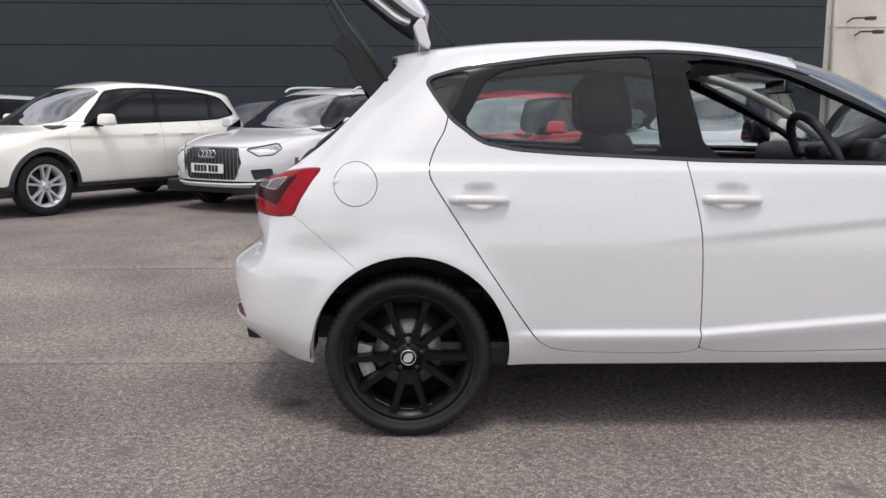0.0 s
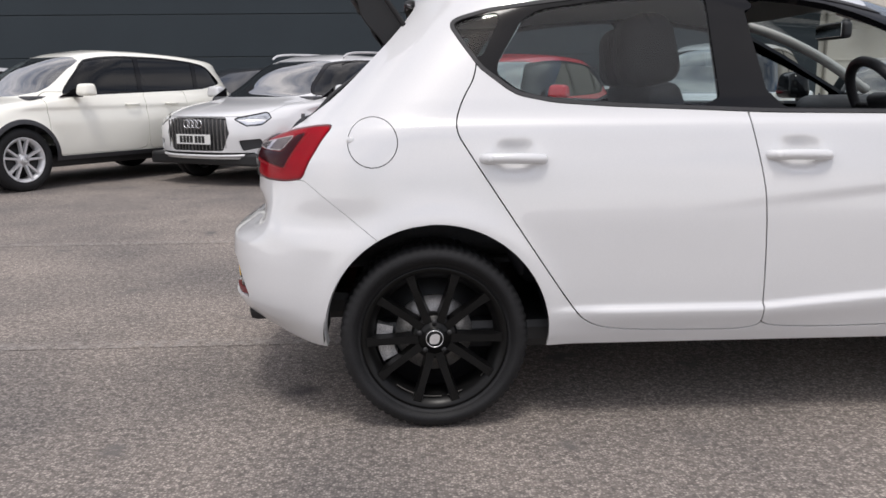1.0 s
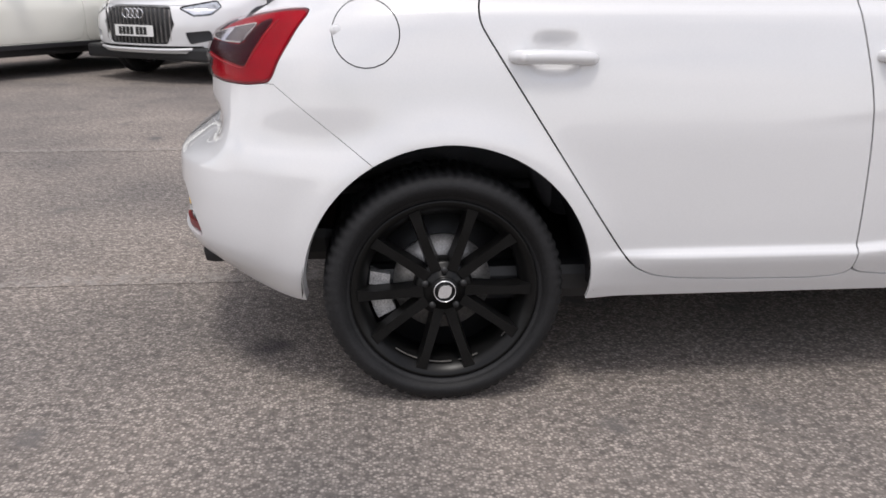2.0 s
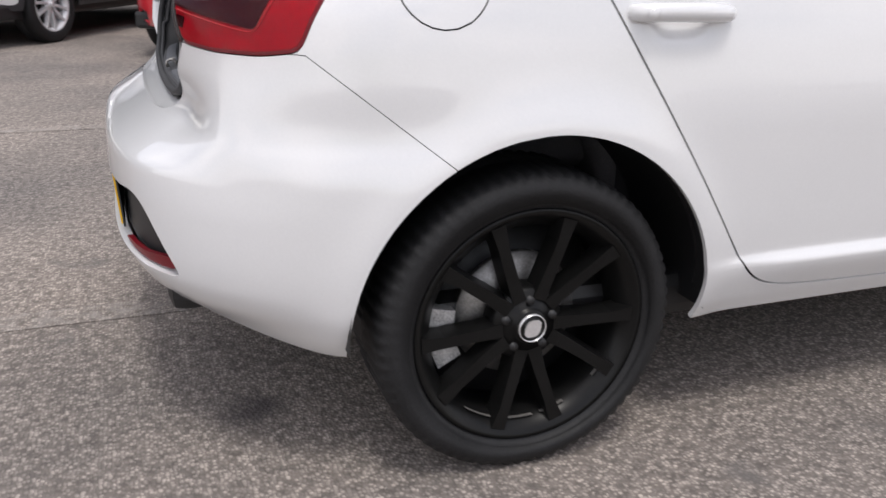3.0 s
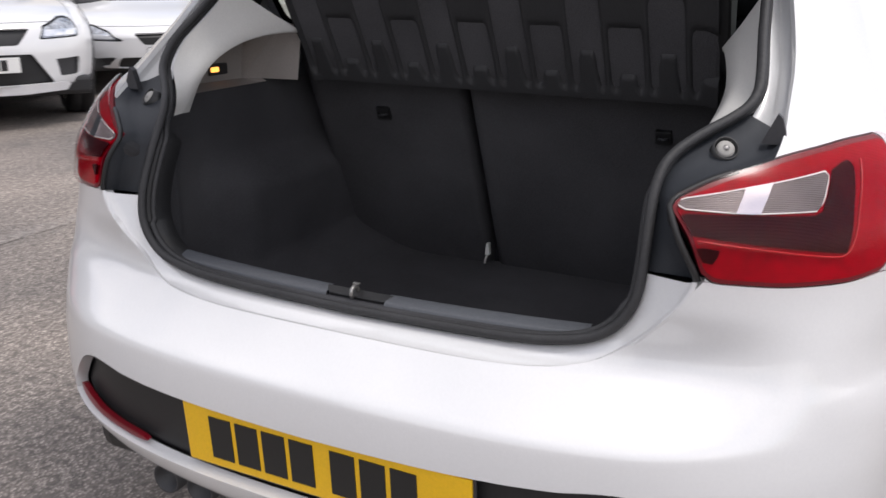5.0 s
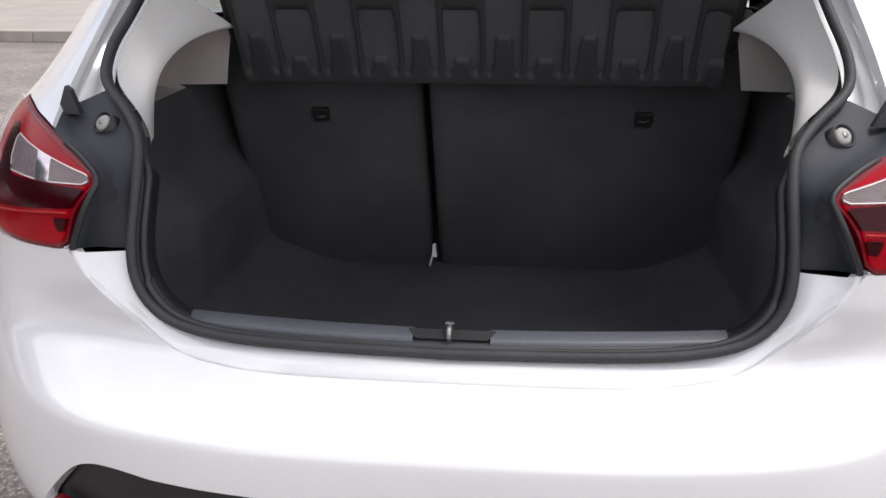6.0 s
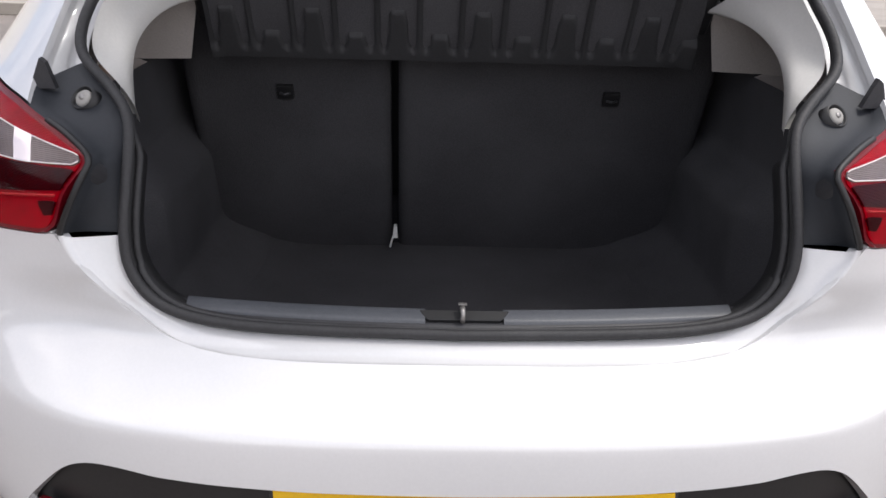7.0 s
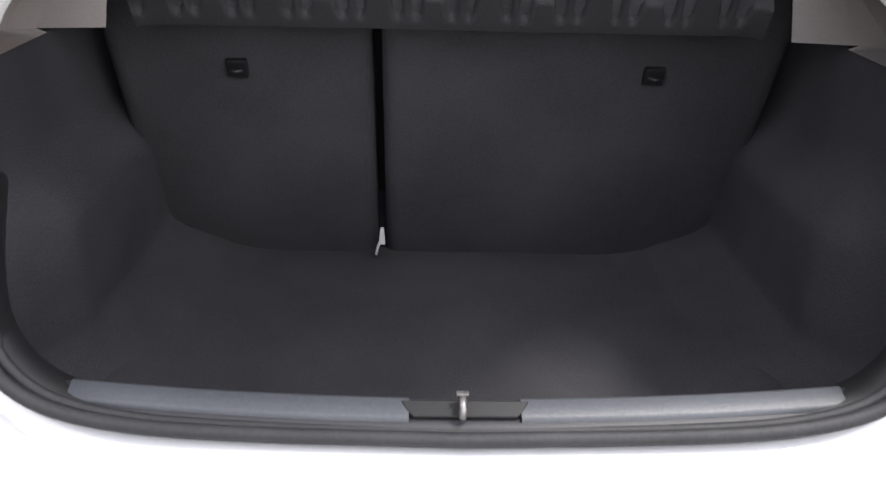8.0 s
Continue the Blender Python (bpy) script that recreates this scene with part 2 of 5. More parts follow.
def cut(p, value):
    """Splits a patch along value = 0 into its negative and its positive part."""
    val = np.where(np.abs(value) < 1e-7, 1e-7, value)
    neg = val < 0
    v, n, cuts = list(p.v), list(p.n), {}

    def crossing(i, j):
        key = (i, j) if i < j else (j, i)
        if key not in cuts:
            s = val[key[0]] / (val[key[0]] - val[key[1]])
            cuts[key] = len(v)
            v.append(p.v[key[0]] * (1 - s) + p.v[key[1]] * s)
            n.append(p.n[key[0]] * (1 - s) + p.n[key[1]] * s)
        return cuts[key]

    low, high = [], []
    for face in p.f:
        side = [neg[i] for i in face]
        if all(side):
            low.append(face)
        elif not any(side):
            high.append(face)
        else:
            lo, hi = [], []
            for k, i in enumerate(face):
                j = face[(k + 1) % len(face)]
                (lo if neg[i] else hi).append(i)
                if neg[i] != neg[j]:
                    c = crossing(i, j)
                    lo.append(c)
                    hi.append(c)
            if len(lo) > 2:
                low.append(tuple(lo))
            if len(hi) > 2:
                high.append(tuple(hi))
    v, n = np.array(v), np.array(n)
    return compact(v, n, low), compact(v, n, high)


def compact(v, n, f):
    used = sorted({i for face in f for i in face})
    at = {i: k for k, i in enumerate(used)}
    return Patch(v[used], n[used], [tuple(at[i] for i in face) for face in f])


def carve(p, value, gap=0.0018):
    """Cuts out a panel with a shut line round it."""
    return cut(p, value + gap)[0], cut(p, value - gap)[1]


def joined(*patches):
    v, n, f, base = [], [], [], 0
    for p in patches:
        v.append(p.v), n.append(p.n)
        f += [tuple(i + base for i in face) for face in p.f]
        base += len(p.v)
    return Patch(np.concatenate(v), np.concatenate(n), f)


def moved(p, m):
    r = np.array(m.to_3x3())
    return Patch(p.v @ r.T + np.array(m.translation), p.n @ r.T, p.f)


def mesh_part(name, v, f, mat, parent=None, label="", normals=None, smooth=True):
    me = bpy.data.meshes.new(name)
    me.from_pydata([tuple(q) for q in v], [], [tuple(q) for q in f])
    me.materials.append(mat)
    if smooth:
        me.shade_smooth()
    if normals is not None:
        me.normals_split_custom_set_from_vertices([tuple(q) for q in normals])
    ob = new(name, me)
    if parent:
        ob.parent = parent
    if label:
        ob["label"] = label
    return ob


def panel(name, p, mat, parent, thick=0.012, off=0.0, label=""):
    """A sheet that follows a patch, with its edges turned inwards."""
    v = p.v + p.n * off
    normals, faces = [tuple(q) for q in p.n], list(p.f)
    if thick:
        count = {}
        for face in p.f:
            for k, i in enumerate(face):
                j = face[(k + 1) % len(face)]
                count.setdefault((min(i, j), max(i, j)), []).append((i, j))
        extra = []
        for key, uses in count.items():
            if len(uses) == 1:
                i, j = uses[0]
                if abs(p.v[i][1]) < 1e-6 and abs(p.v[j][1]) < 1e-6:
                    continue
                base = len(v) + len(extra)
                extra += [v[i], v[j], v[j] - p.n[j] * thick, v[i] - p.n[i] * thick]
                faces.append((base + 1, base, base + 3, base + 2))
        if extra:
            v = np.concatenate([v, np.array(extra)])
            normals += [(0, 0, 0)] * len(extra)
    return mesh_part(name, v, faces, mat, parent, label, normals)


def from_bm(name, bm, mat, parent=None, label="", smooth=False):
    me = bpy.data.meshes.new(name)
    bm.to_mesh(me)
    bm.free()
    me.materials.append(mat)
    if smooth:
        me.shade_smooth()
    ob = new(name, me)
    if parent:
        ob.parent = parent
    if label:
        ob["label"] = label
    return ob


def block(name, size, place, mat, parent=None, label="", bevel=0.01, segs=2, m=None, taper=None):
    """A box with rounded edges, centred on its place; taper shrinks its top (x, y)."""
    bm = bmesh.new()
    bmesh.ops.create_cube(bm, size=1)
    for q in bm.verts:
        if taper and q.co.z > 0:
            q.co.x *= taper[0]
            q.co.y *= taper[1]
        q.co = Vector((q.co.x * size[0], q.co.y * size[1], q.co.z * size[2]))
    if bevel:
        bmesh.ops.bevel(bm, geom=bm.edges[:], offset=min(bevel, min(size) * 0.45), segments=segs, affect="EDGES", profile=0.6)
    bm.transform((m or Matrix.Identity(4)))
    bm.transform(Matrix.Translation(place))
    return from_bm(name, bm, mat, parent, label, smooth=segs > 2)


def tube(name, points, radius, mat, parent=None, label="", sides=10, closed=False, flat=1.0):
    """A round cord or bar along points."""
    p = np.array(points, float)
    v, f, count = [], [], len(p)
    prev = None
    for k in range(count):
        a, b = (p[k - 1], p[(k + 1) % count]) if closed else (p[max(k - 1, 0)], p[min(k + 1, count - 1)])
        t = (b - a) / (np.linalg.norm(b - a) + 1e-9)
        ref = prev if prev is not None else (np.array([0, 0, 1.0]) if abs(t[2]) < 0.9 else np.array([1.0, 0, 0]))
        s = ref - t * (ref @ t)
        s /= np.linalg.norm(s) + 1e-9
        prev = s
        q = np.cross(t, s)
        r = radius[k] if isinstance(radius, (list, np.ndarray)) else radius
        for j in range(sides):
            ang = 2 * math.pi * j / sides
            v.append(p[k] + r * (math.cos(ang) * s * flat + math.sin(ang) * q))
    for k in range(count if closed else count - 1):
        for j in range(sides):
            a, b = k * sides + j, k * sides + (j + 1) % sides
            c, d = ((k + 1) % count) * sides + (j + 1) % sides, ((k + 1) % count) * sides + j
            f.append((a, b, c, d))
    if not closed:
        f += [tuple(range(sides))[::-1], tuple((count - 1) * sides + j for j in range(sides))]
    return mesh_part(name, v, f, mat, parent, label)


def lathe(name, profile, mat, parent=None, label="", steps=64, m=None, wave=None):
    """A profile of (radius, along) turned about the y axis."""
    v, f, count = [], [], len(profile)
    for k in range(steps):
        ang = 2 * math.pi * k / steps
        for j, (r, y) in enumerate(profile):
            rr = r + (wave(k, j) if wave else 0)
            v.append((rr * math.cos(ang), y, rr * math.sin(ang)))
    for k in range(steps):
        for j in range(count - 1):
            f.append((k * count + j, k * count + j + 1, ((k + 1) % steps) * count + j + 1, ((k + 1) % steps) * count + j))
    if m is not None:
        v = [tuple(m @ Vector(q)) for q in v]
    ob = mesh_part(name, v, f, mat, parent, label)
    return ob


def prism(name, outline, depth, mat, parent=None, label="", m=None, bevel=0.0):
    """A flat outline (in x, z) given a depth along y."""
    bm = bmesh.new()
    vs = [bm.verts.new((x, 0, z)) for x, z in outline]
    face = bm.faces.new(vs)
    ext = bmesh.ops.extrude_face_region(bm, geom=[face])
    for q in ext["geom"]:
        if isinstance(q, bmesh.types.BMVert):
            q.co.y += depth
    bmesh.ops.recalc_face_normals(bm, faces=bm.faces[:])
    if bevel:
        bmesh.ops.bevel(bm, geom=bm.edges[:], offset=bevel, segments=1, affect="EDGES")
    if m is not None:
        bm.transform(m)
    return from_bm(name, bm, mat, parent, label)


def smoothstep(a, b, x):
    t = np.clip((x - a) / (b - a), 0, 1)
    return t * t * (3 - 2 * t)


def thing(name, label, category, group="", m=None):
    ob = new(name)
    ob.empty_display_size = 0.1
    if m is not None:
        ob.matrix_world = m
    return tagged(ob, label, category, group)


def half_skin(side, rear, front, width, levels, rear_round, front_round, counts, bulge=None, reshape=None):
    """One half of a car's outer skin: a plan outline with rounded ends at every height."""
    (lr, nr), (lf, nf) = rear_round, front_round
    a, b, c = counts
    rows = []
    for z in levels:
        x0, x1, w = float(rear(z)), float(front(z)), float(width(z))
        ll, lg = min(lr, (x1 - x0) * 0.45), min(lf, (x1 - x0) * 0.45)
        phi = np.pi / 2 * np.linspace(0, 1, a) ** 1.45
        xr, yr = x0 + ll * (1 - np.cos(phi) ** (2 / nr)), np.sin(phi) ** (2 / nr)
        xm = np.linspace(x0 + ll, x1 - lg, b + 2)[1:-1]
        phi = np.pi / 2 * np.linspace(0, 1, c)[::-1] ** 1.45
        xf, yf = x1 - lg * (1 - np.cos(phi) ** (2 / nf)), np.sin(phi) ** (2 / nf)
        x = np.concatenate([xr, xm, xf])
        y = w * np.concatenate([yr, np.ones(b), yf])
        rows.append(np.stack([x, y, np.full_like(x, z)], 1))
    g = np.array(rows)
    if bulge is not None:
        g[..., 1] += bulge(g[..., 0], g[..., 1], g[..., 2])
    if reshape is not None:
        g[..., 0] += reshape(g[..., 0], g[..., 1], g[..., 2])
    n = np.cross(np.gradient(g, axis=1), np.gradient(g, axis=0))
    n /= np.linalg.norm(n, axis=2, keepdims=True) + 1e-12
    if n[len(levels) // 2, a + b // 2, 1] < 0:
        n = -n
    n[:, 0, 1] = n[:, -1, 1] = 0
    g[:, 0, 1] = g[:, -1, 1] = 0
    g[..., 1] *= side
    n[..., 1] *= side
    rws, cols = g.shape[:2]
    idx = np.arange(rws * cols).reshape(rws, cols)
    q = np.stack([idx[:-1, :-1], idx[:-1, 1:], idx[1:, 1:], idx[1:, :-1]], -1).reshape(-1, 4)
    if side > 0:
        q = q[:, ::-1]
    return Patch(g.reshape(-1, 3), n.reshape(-1, 3), [tuple(f) for f in q.tolist()])


# ---------------------------------------------------------------- setting
def sheet(name, x0, x1, y0, y1, z, mat, thick=0.0):
    v = [(x0, y0, z), (x1, y0, z), (x1, y1, z), (x0, y1, z)]
    f = [(0, 1, 2, 3)]
    if thick:
        v += [(x, y, z - thick) for x, y, _ in v]
        f += [(7, 6, 5, 4), (0, 4, 5, 1), (1, 5, 6, 2), (2, 6, 7, 3), (3, 7, 4, 0)]
    return mesh_part(name, v, f, mat, smooth=False)


tagged(sheet("ground", -400, 400, -400, 400, 0, ASPHALT), "weathered grey-brown tarmac of a car park", "ground", kind="structure")
for x0, x1, y0 in ((-5.2, 6.0, 2.70), (-5.2, 2.6, 0.16)):
    tagged(sheet("parking_line", x0, x1, y0, y0 + 0.11, 0.002, PAINTLINE), "faint worn white parking bay line on tarmac", "line", kind="structure")


def cladding_wall():
    wall = tagged(sheet("wall_building", -30, 9.2, 16.0, 16.4, 7.2, CLAD, 7.2), "charcoal grey metal-clad wall of a large building", "wall", kind="structure")
    z = 0.0
    while z < 7.1:
        x = -30.0
        while x < 9.1:
            w = min(40.0, 9.2 - x)
            bm = bmesh.new()
            bmesh.ops.create_cube(bm, size=1)
            for q in bm.verts:
                q.co = Vector((q.co.x * (w - 0.014), q.co.y * 0.04, q.co.z * 0.886))
            bmesh.ops.bevel(bm, geom=bm.edges[:], offset=0.006, segments=1, affect="EDGES")
            ob = from_bm("cladding_panel", bm, CLAD, wall)
            ob.location = (x + w / 2, 15.98, z + 0.42)
            x += 40.0
        z += 0.90
    return wall


cladding_wall()
render_wall = tagged(sheet("wall_rendered", 9.2, 30, 16.5, 16.9, 7.2, RENDERED, 7.2), "weathered white rendered wall beside the cladding", "wall", kind="structure")
for z in (1.6, 3.2, 4.8):
    block("render_band", (18, 0.02, 0.03), (18.5, 16.49, z), RENDERED, render_wall, bevel=0.004)
tagged(sheet("pavement", 8.6, 40, -40, 16, 0.12, PAVING, 0.12), "raised concrete pavement beyond a stone kerb", "pavement", kind="structure")
kerb = tagged(new("kerb"), "pale worn kerb stones along the pavement", "kerb", kind="structure")
for k in range(40):
    block("kerb_stone", (0.15, 0.905, 0.14), (8.52, -22 + k * 0.915, 0.068), KERB, kerb, bevel=0.015)


def wall_lamp(x, z):
    t = thing("wall_bracket", "dark metal bracket lamp fixed high on the rendered wall", "lamp", m=pose(x, 16.5, z))
    tube("arm", [(0, 0, 0), (0, -0.25, 0.06), (0.25, -0.4, 0.05)], 0.02, PLASTIC, t)
    block("head", (0.22, 0.14, 0.08), (0.32, -0.42, 0.04), PLASTIC, t, bevel=0.02)


wall_lamp(9.95, 3.3)
wall_lamp(10.15, 3.0)
pipe = thing("drain_pipe", "thin pale drain pipe on the rendered wall", "pipe")
tube("pipe_run", [(9.6, 16.44, 0.1), (9.6, 16.44, 7.0)], 0.04, RENDERED, pipe)


# ---------------------------------------------------------------- wheels
def wheel(parent, x, y, side, radius, rim, width, alloy, spokes, twin=False, cap=BADGE, name="wheel", steps=72, detail=True, pairs=False):
    """A tyre on a spoked alloy rim; side +1 faces +y."""
    w = new(name)
    w.parent = parent
    w.matrix_local = pose(x, y, radius)
    s = side
    tread = [(rim - 0.01, -width), (rim + 0.02, -width - 0.004), (radius - 0.045, -width - 0.006), (radius - 0.012, -width + 0.012), (radius, -width + 0.03),
             (radius, -width * 0.55), (radius - 0.006, -width * 0.53), (radius - 0.006, -width * 0.49), (radius, -width * 0.47),
             (radius, -0.016), (radius - 0.006, 0.000), (radius - 0.022, 0.010), (radius - 0.055, 0.016), (rim + 0.022, 0.012), (rim + 0.010, 0.006), (rim + 0.004, 0.0), (rim - 0.012, -0.012)]
    n = 216 if detail else steps
    wave = (lambda k, j: -0.0055 if (j in (4, 5, 8, 9, 10) and k % 3 == 0) else 0.0) if detail else None
    lathe("tyre", [(r, s * q) for r, q in tread], TYRE, w, "black tyre with worn tread", n, wave=wave)
    lip = [(rim - 0.012, -width), (rim - 0.03, -width * 0.7), (rim - 0.035, -0.03), (rim - 0.016, -0.010), (rim - 0.004, 0.004), (rim + 0.004, 0.006), (rim + 0.005, 0.000)]
    lathe("rim", [(r, s * q) for r, q in lip], alloy, w, "", steps)
    lathe("barrel", [(0.02, s * -0.13), (rim - 0.03, s * -0.13), (rim - 0.03, s * -0.14)], MESHED, w, "", steps)
    inner = 0.052
    for k in range(spokes):
        ang = 2 * math.pi * (k + 0.3) / spokes
        lean = 0.07 if (twin and k % 2) else (-0.07 if twin else 0.0)
        if detail:
            ang, lean = radians(55 + 72 * (k // 2) + (14 if k % 2 else -14)), (0.05 if k % 2 else -0.05)
        if pairs:
            ang, lean = 4 * math.pi * (k // 2 + 0.3) / spokes + (0.20 if k % 2 else -0.20), (0.03 if k % 2 else -0.03)
        v = []
        for r, half, y0, y1 in ((inner, 0.019, -0.012, -0.05), (0.10, 0.0165, -0.010, -0.05), (rim * 0.75, 0.0150, -0.004, -0.045), (rim - 0.012, 0.020, -0.002, -0.04)):
            q = ang + lean * (r - inner) / (rim - inner)
            c, sn = math.cos(q), math.sin(q)
            for hh, yy in ((-half, y1), (-half * 0.72, y0), (half * 0.72, y0), (half, y1)):
                v.append((r * c - hh * sn, s * yy, r * sn + hh * c))
        f = []
        for b in range(3):
            for j in range(3):
                f.append((b * 4 + j, b * 4 + j + 1, b * 4 + j + 5, b * 4 + j + 4))
        mesh_part("spoke", v, f, alloy, w, smooth=False)
    lathe("hub", [(0.0, s * -0.002), (0.03, s * -0.002), (0.034, s * -0.006), (0.036, s * -0.012), (0.068, s * -0.016), (0.075, s * -0.03), (0.075, s * -0.06)], alloy, w, "", 32)
    lathe("centre_cap", [(0.0, s * 0.004), (0.0245, s * 0.004), (0.025, s * 0.002)], alloy, w, "", 24)
    lathe("cap_ring", [(0.0255, s * 0.003), (0.0262, s * 0.006), (0.0275, s * 0.006), (0.0282, s * 0.0)], cap, w, "thin silver ring round the centre cap", 32)
    if detail:
        prism("cap_badge", rounded([(-0.017, -0.016), (0.007, -0.017), (0.016, -0.005), (0.017, 0.016), (-0.007, 0.017), (-0.016, 0.005)], 1), s * 0.003, cap, w, "plain silver badge", m=pose(0, s * 0.004, 0))
        for k in range(5):
            ang = 2 * math.pi * (k + 0.25) / 5
            lathe("wheel_bolt", [(0.0, s * -0.008), (0.008, s * -0.008), (0.009, s * -0.016), (0.013, s * -0.017), (0.014, s * -0.02)], MESHED, w, "", 12,
                  m=Matrix.Translation((0.050 * math.cos(ang), 0, 0.050 * math.sin(ang))))
        lathe("brake_disc", [(0.05, s * -0.075), (0.125, s * -0.075), (0.125, s * -0.09), (0.05, s * -0.09)], STEEL, w, "dull worn brake disc", 48)
        for a0, a1 in ((232, 250), (258, 276), (281, 296), (318, 327)):
            arc = []
            for a in np.linspace(a0, a1, 6):
                for rr, yy in ((rim - 0.031, -0.052), (rim - 0.029, -0.016)):
                    arc.append((rr * math.cos(radians(a)), s * yy, rr * math.sin(radians(a))))
            mesh_part("scuffed_rim_patch", arc, [(2 * k, 2 * k + 1, 2 * k + 3, 2 * k + 2) for k in range(5)], WORN, w, "scuffed patch of bare metal")
        for a0, a1, mat in ((168, 208, CASTING),):
            pts = [(r * math.cos(radians(a)), r * math.sin(radians(a))) for r, seq in ((0.186, range(a0, a1 + 1, 10)), (0.135, range(a1, a0 - 1, -10))) for a in seq]
            prism("brake_caliper", pts, s * 0.05, mat, w, "grey brake caliper behind the spokes", m=pose(0, s * -0.105, 0))
    return w


# ---------------------------------------------------------------- number plate
def plate(parent, m, mat, groups=(4, 3), size=(0.52, 0.111), name="number_plate", label=""):
    """A plate in its own x (across) and z, facing -y; its characters are plain bars."""
    p = block(name, (size[0], 0.006, size[1]), (0, 0, 0), mat, parent, label, bevel=0.002)
    p.matrix_local = m
    block("frame", (size[0] + 0.010, 0.004, size[1] + 0.010), (0, 0.003, 0), PLASTIC, p, bevel=0.001)
    x, step = -size[0] * 0.40, size[0] * 0.101
    for g, count in enumerate(groups):
        for _ in range(count):
            block("character_bar", (size[0] * 0.084, 0.002, size[1] * 0.70), (x + step * 0.42, -0.0035, 0), INK, p, bevel=0.0)
            x += step
        x += step * 0.42
    return p


# ---------------------------------------------------------------- the white hatchback
REAR = pchip([(0.20, -0.56), (0.30, -0.66), (0.35, -0.705), (0.41, -0.722), (0.50, -0.722), (0.580, -0.718), (0.592, -0.712), (0.603, -0.697), (0.635, -0.650), (0.665, -0.612),
              (0.69, -0.606), (0.76, -0.63), (0.85, -0.635), (0.92, -0.595), (0.98, -0.528), (1.05, -0.448), (1.22, -0.285), (1.34, -0.16), (1.386, -0.09), (1.424, 0.12), (1.446, 0.50), (1.46, 0.9)])
FRONT = pchip([(0.20, 3.20), (0.35, 3.29), (0.55, 3.31), (0.70, 3.24), (0.80, 3.02), (0.90, 2.66), (0.96, 2.46), (1.10, 2.20), (1.256, 1.93), (1.356, 1.70), (1.405, 1.50), (1.44, 1.22), (1.46, 0.92)])
WIDTH = pchip([(0.20, 0.74), (0.28, 0.792), (0.31, 0.806), (0.38, 0.822), (0.50, 0.830), (0.66, 0.833), (0.80, 0.822), (0.90, 0.806), (0.965, 0.790), (0.985, 0.776), (1.05, 0.748), (1.15, 0.706), (1.25, 0.663),
               (1.34, 0.624), (1.386, 0.596), (1.42, 0.552), (1.44, 0.47), (1.455, 0.27), (1.46, 0.02)])
ARCH = [(0.008, 0.318, 0.354), (2.477, 0.318, 0.354)]


def hatch_bulge(x, y, z):
    d = np.zeros_like(x)
    for cx, cz, r in ARCH:                                   # rolled lips round the wheels
        q = np.hypot(x - cx, z - cz) - r
        d += 0.014 * np.exp(-np.clip(q, 0, None) ** 2 / 0.055 ** 2) * smoothstep(0.1, 0.5, y)
    band = smoothstep(0.30, 0.60, x) * (1 - smoothstep(2.0, 2.3, x)) * smoothstep(0.5, 0.7, y)
    line = 0.385 + 0.055 * np.clip((x - 1.04) / 0.67, 0, 2)  # fold above the sill
    q = z - line
    d += band * np.where(q < 0, 0.017 * np.exp(-(q / 0.055) ** 2), 0.017 * np.exp(-(q / 0.010) ** 2))
    swage = 0.725 + 0.098 * (x - 1.05)                       # rising fold across the doors
    d += smoothstep(0.75, 1.35, x) * smoothstep(0.5, 0.7, y) * 0.0030 * np.tanh((z - swage) / 0.010) * np.exp(-((z - swage) / 0.12) ** 2)
    for hx in (0.252, 1.142):                                # finger wells behind the handles
        d -= 0.018 * np.exp(-(((x - hx) / 0.050) ** 4 + ((z - 0.872) / 0.042) ** 4)) * smoothstep(0.5, 0.7, y)
    tuck = smoothstep(-0.35, -0.60, x) * (1 - smoothstep(0.28, 0.40, z))
    return (d - 0.05 * tuck) * smoothstep(0.0, 0.3, y)


FLANK = pchip([(0.20, -0.56), (0.30, -0.66), (0.36, -0.702), (0.44, -0.714), (0.52, -0.709), (0.60, -0.692), (0.68, -0.668), (0.76, -0.646), (0.85, -0.635), (0.92, -0.595)])


def hatch_reshape(x, y, z):
    """The ledge over the bumper runs out smoothly round the corners."""
    fade = smoothstep(0.47, 0.72, y) * (1 - smoothstep(-0.50, -0.15, x)) * (z < 0.9)
    return fade * (FLANK(z) - REAR(z))


Z_LEVELS = np.concatenate([np.linspace(0.25, 1.36, 150), 1.36 + 0.0999 * np.sin(np.linspace(0, np.pi / 2, 26))[1:]])

TAILGATE_EDGE = [(0, 0.650), (0.28, 0.650), (0.385, 0.659), (0.450, 0.695), (0.505, 0.760), (0.531, 0.797), (0.553, 0.822), (0.570, 0.860), (0.576, 0.910), (0.594, 0.946), (0.600, 0.978), (0.597, 1.01), (0.594, 1.06), (0.574, 1.14),
                 (0.549, 1.22), (0.512, 1.305), (0.465, 1.354), (0.38, 1.384), (0.0, 1.392)]
FLANGE_EDGE = [(0, 0.650), (0.28, 0.650), (0.385, 0.659), (0.450, 0.695), (0.505, 0.760), (0.528, 0.803), (0.503, 0.850), (0.477, 0.903), (0.522, 0.927), (0.588, 0.948), (0.600, 0.978), (0.597, 1.01), (0.594, 1.06), (0.574, 1.14),
               (0.549, 1.22), (0.512, 1.305), (0.465, 1.354), (0.38, 1.384), (0.0, 1.392)]
LAMP = [(0.522, 0.802), (0.471, 0.906), (0.60, 0.936), (0.72, 0.955), (0.86, 0.969), (0.955, 0.973), (0.968, 0.960), (0.940, 0.890), (0.898, 0.806), (0.80, 0.797), (0.66, 0.796)]
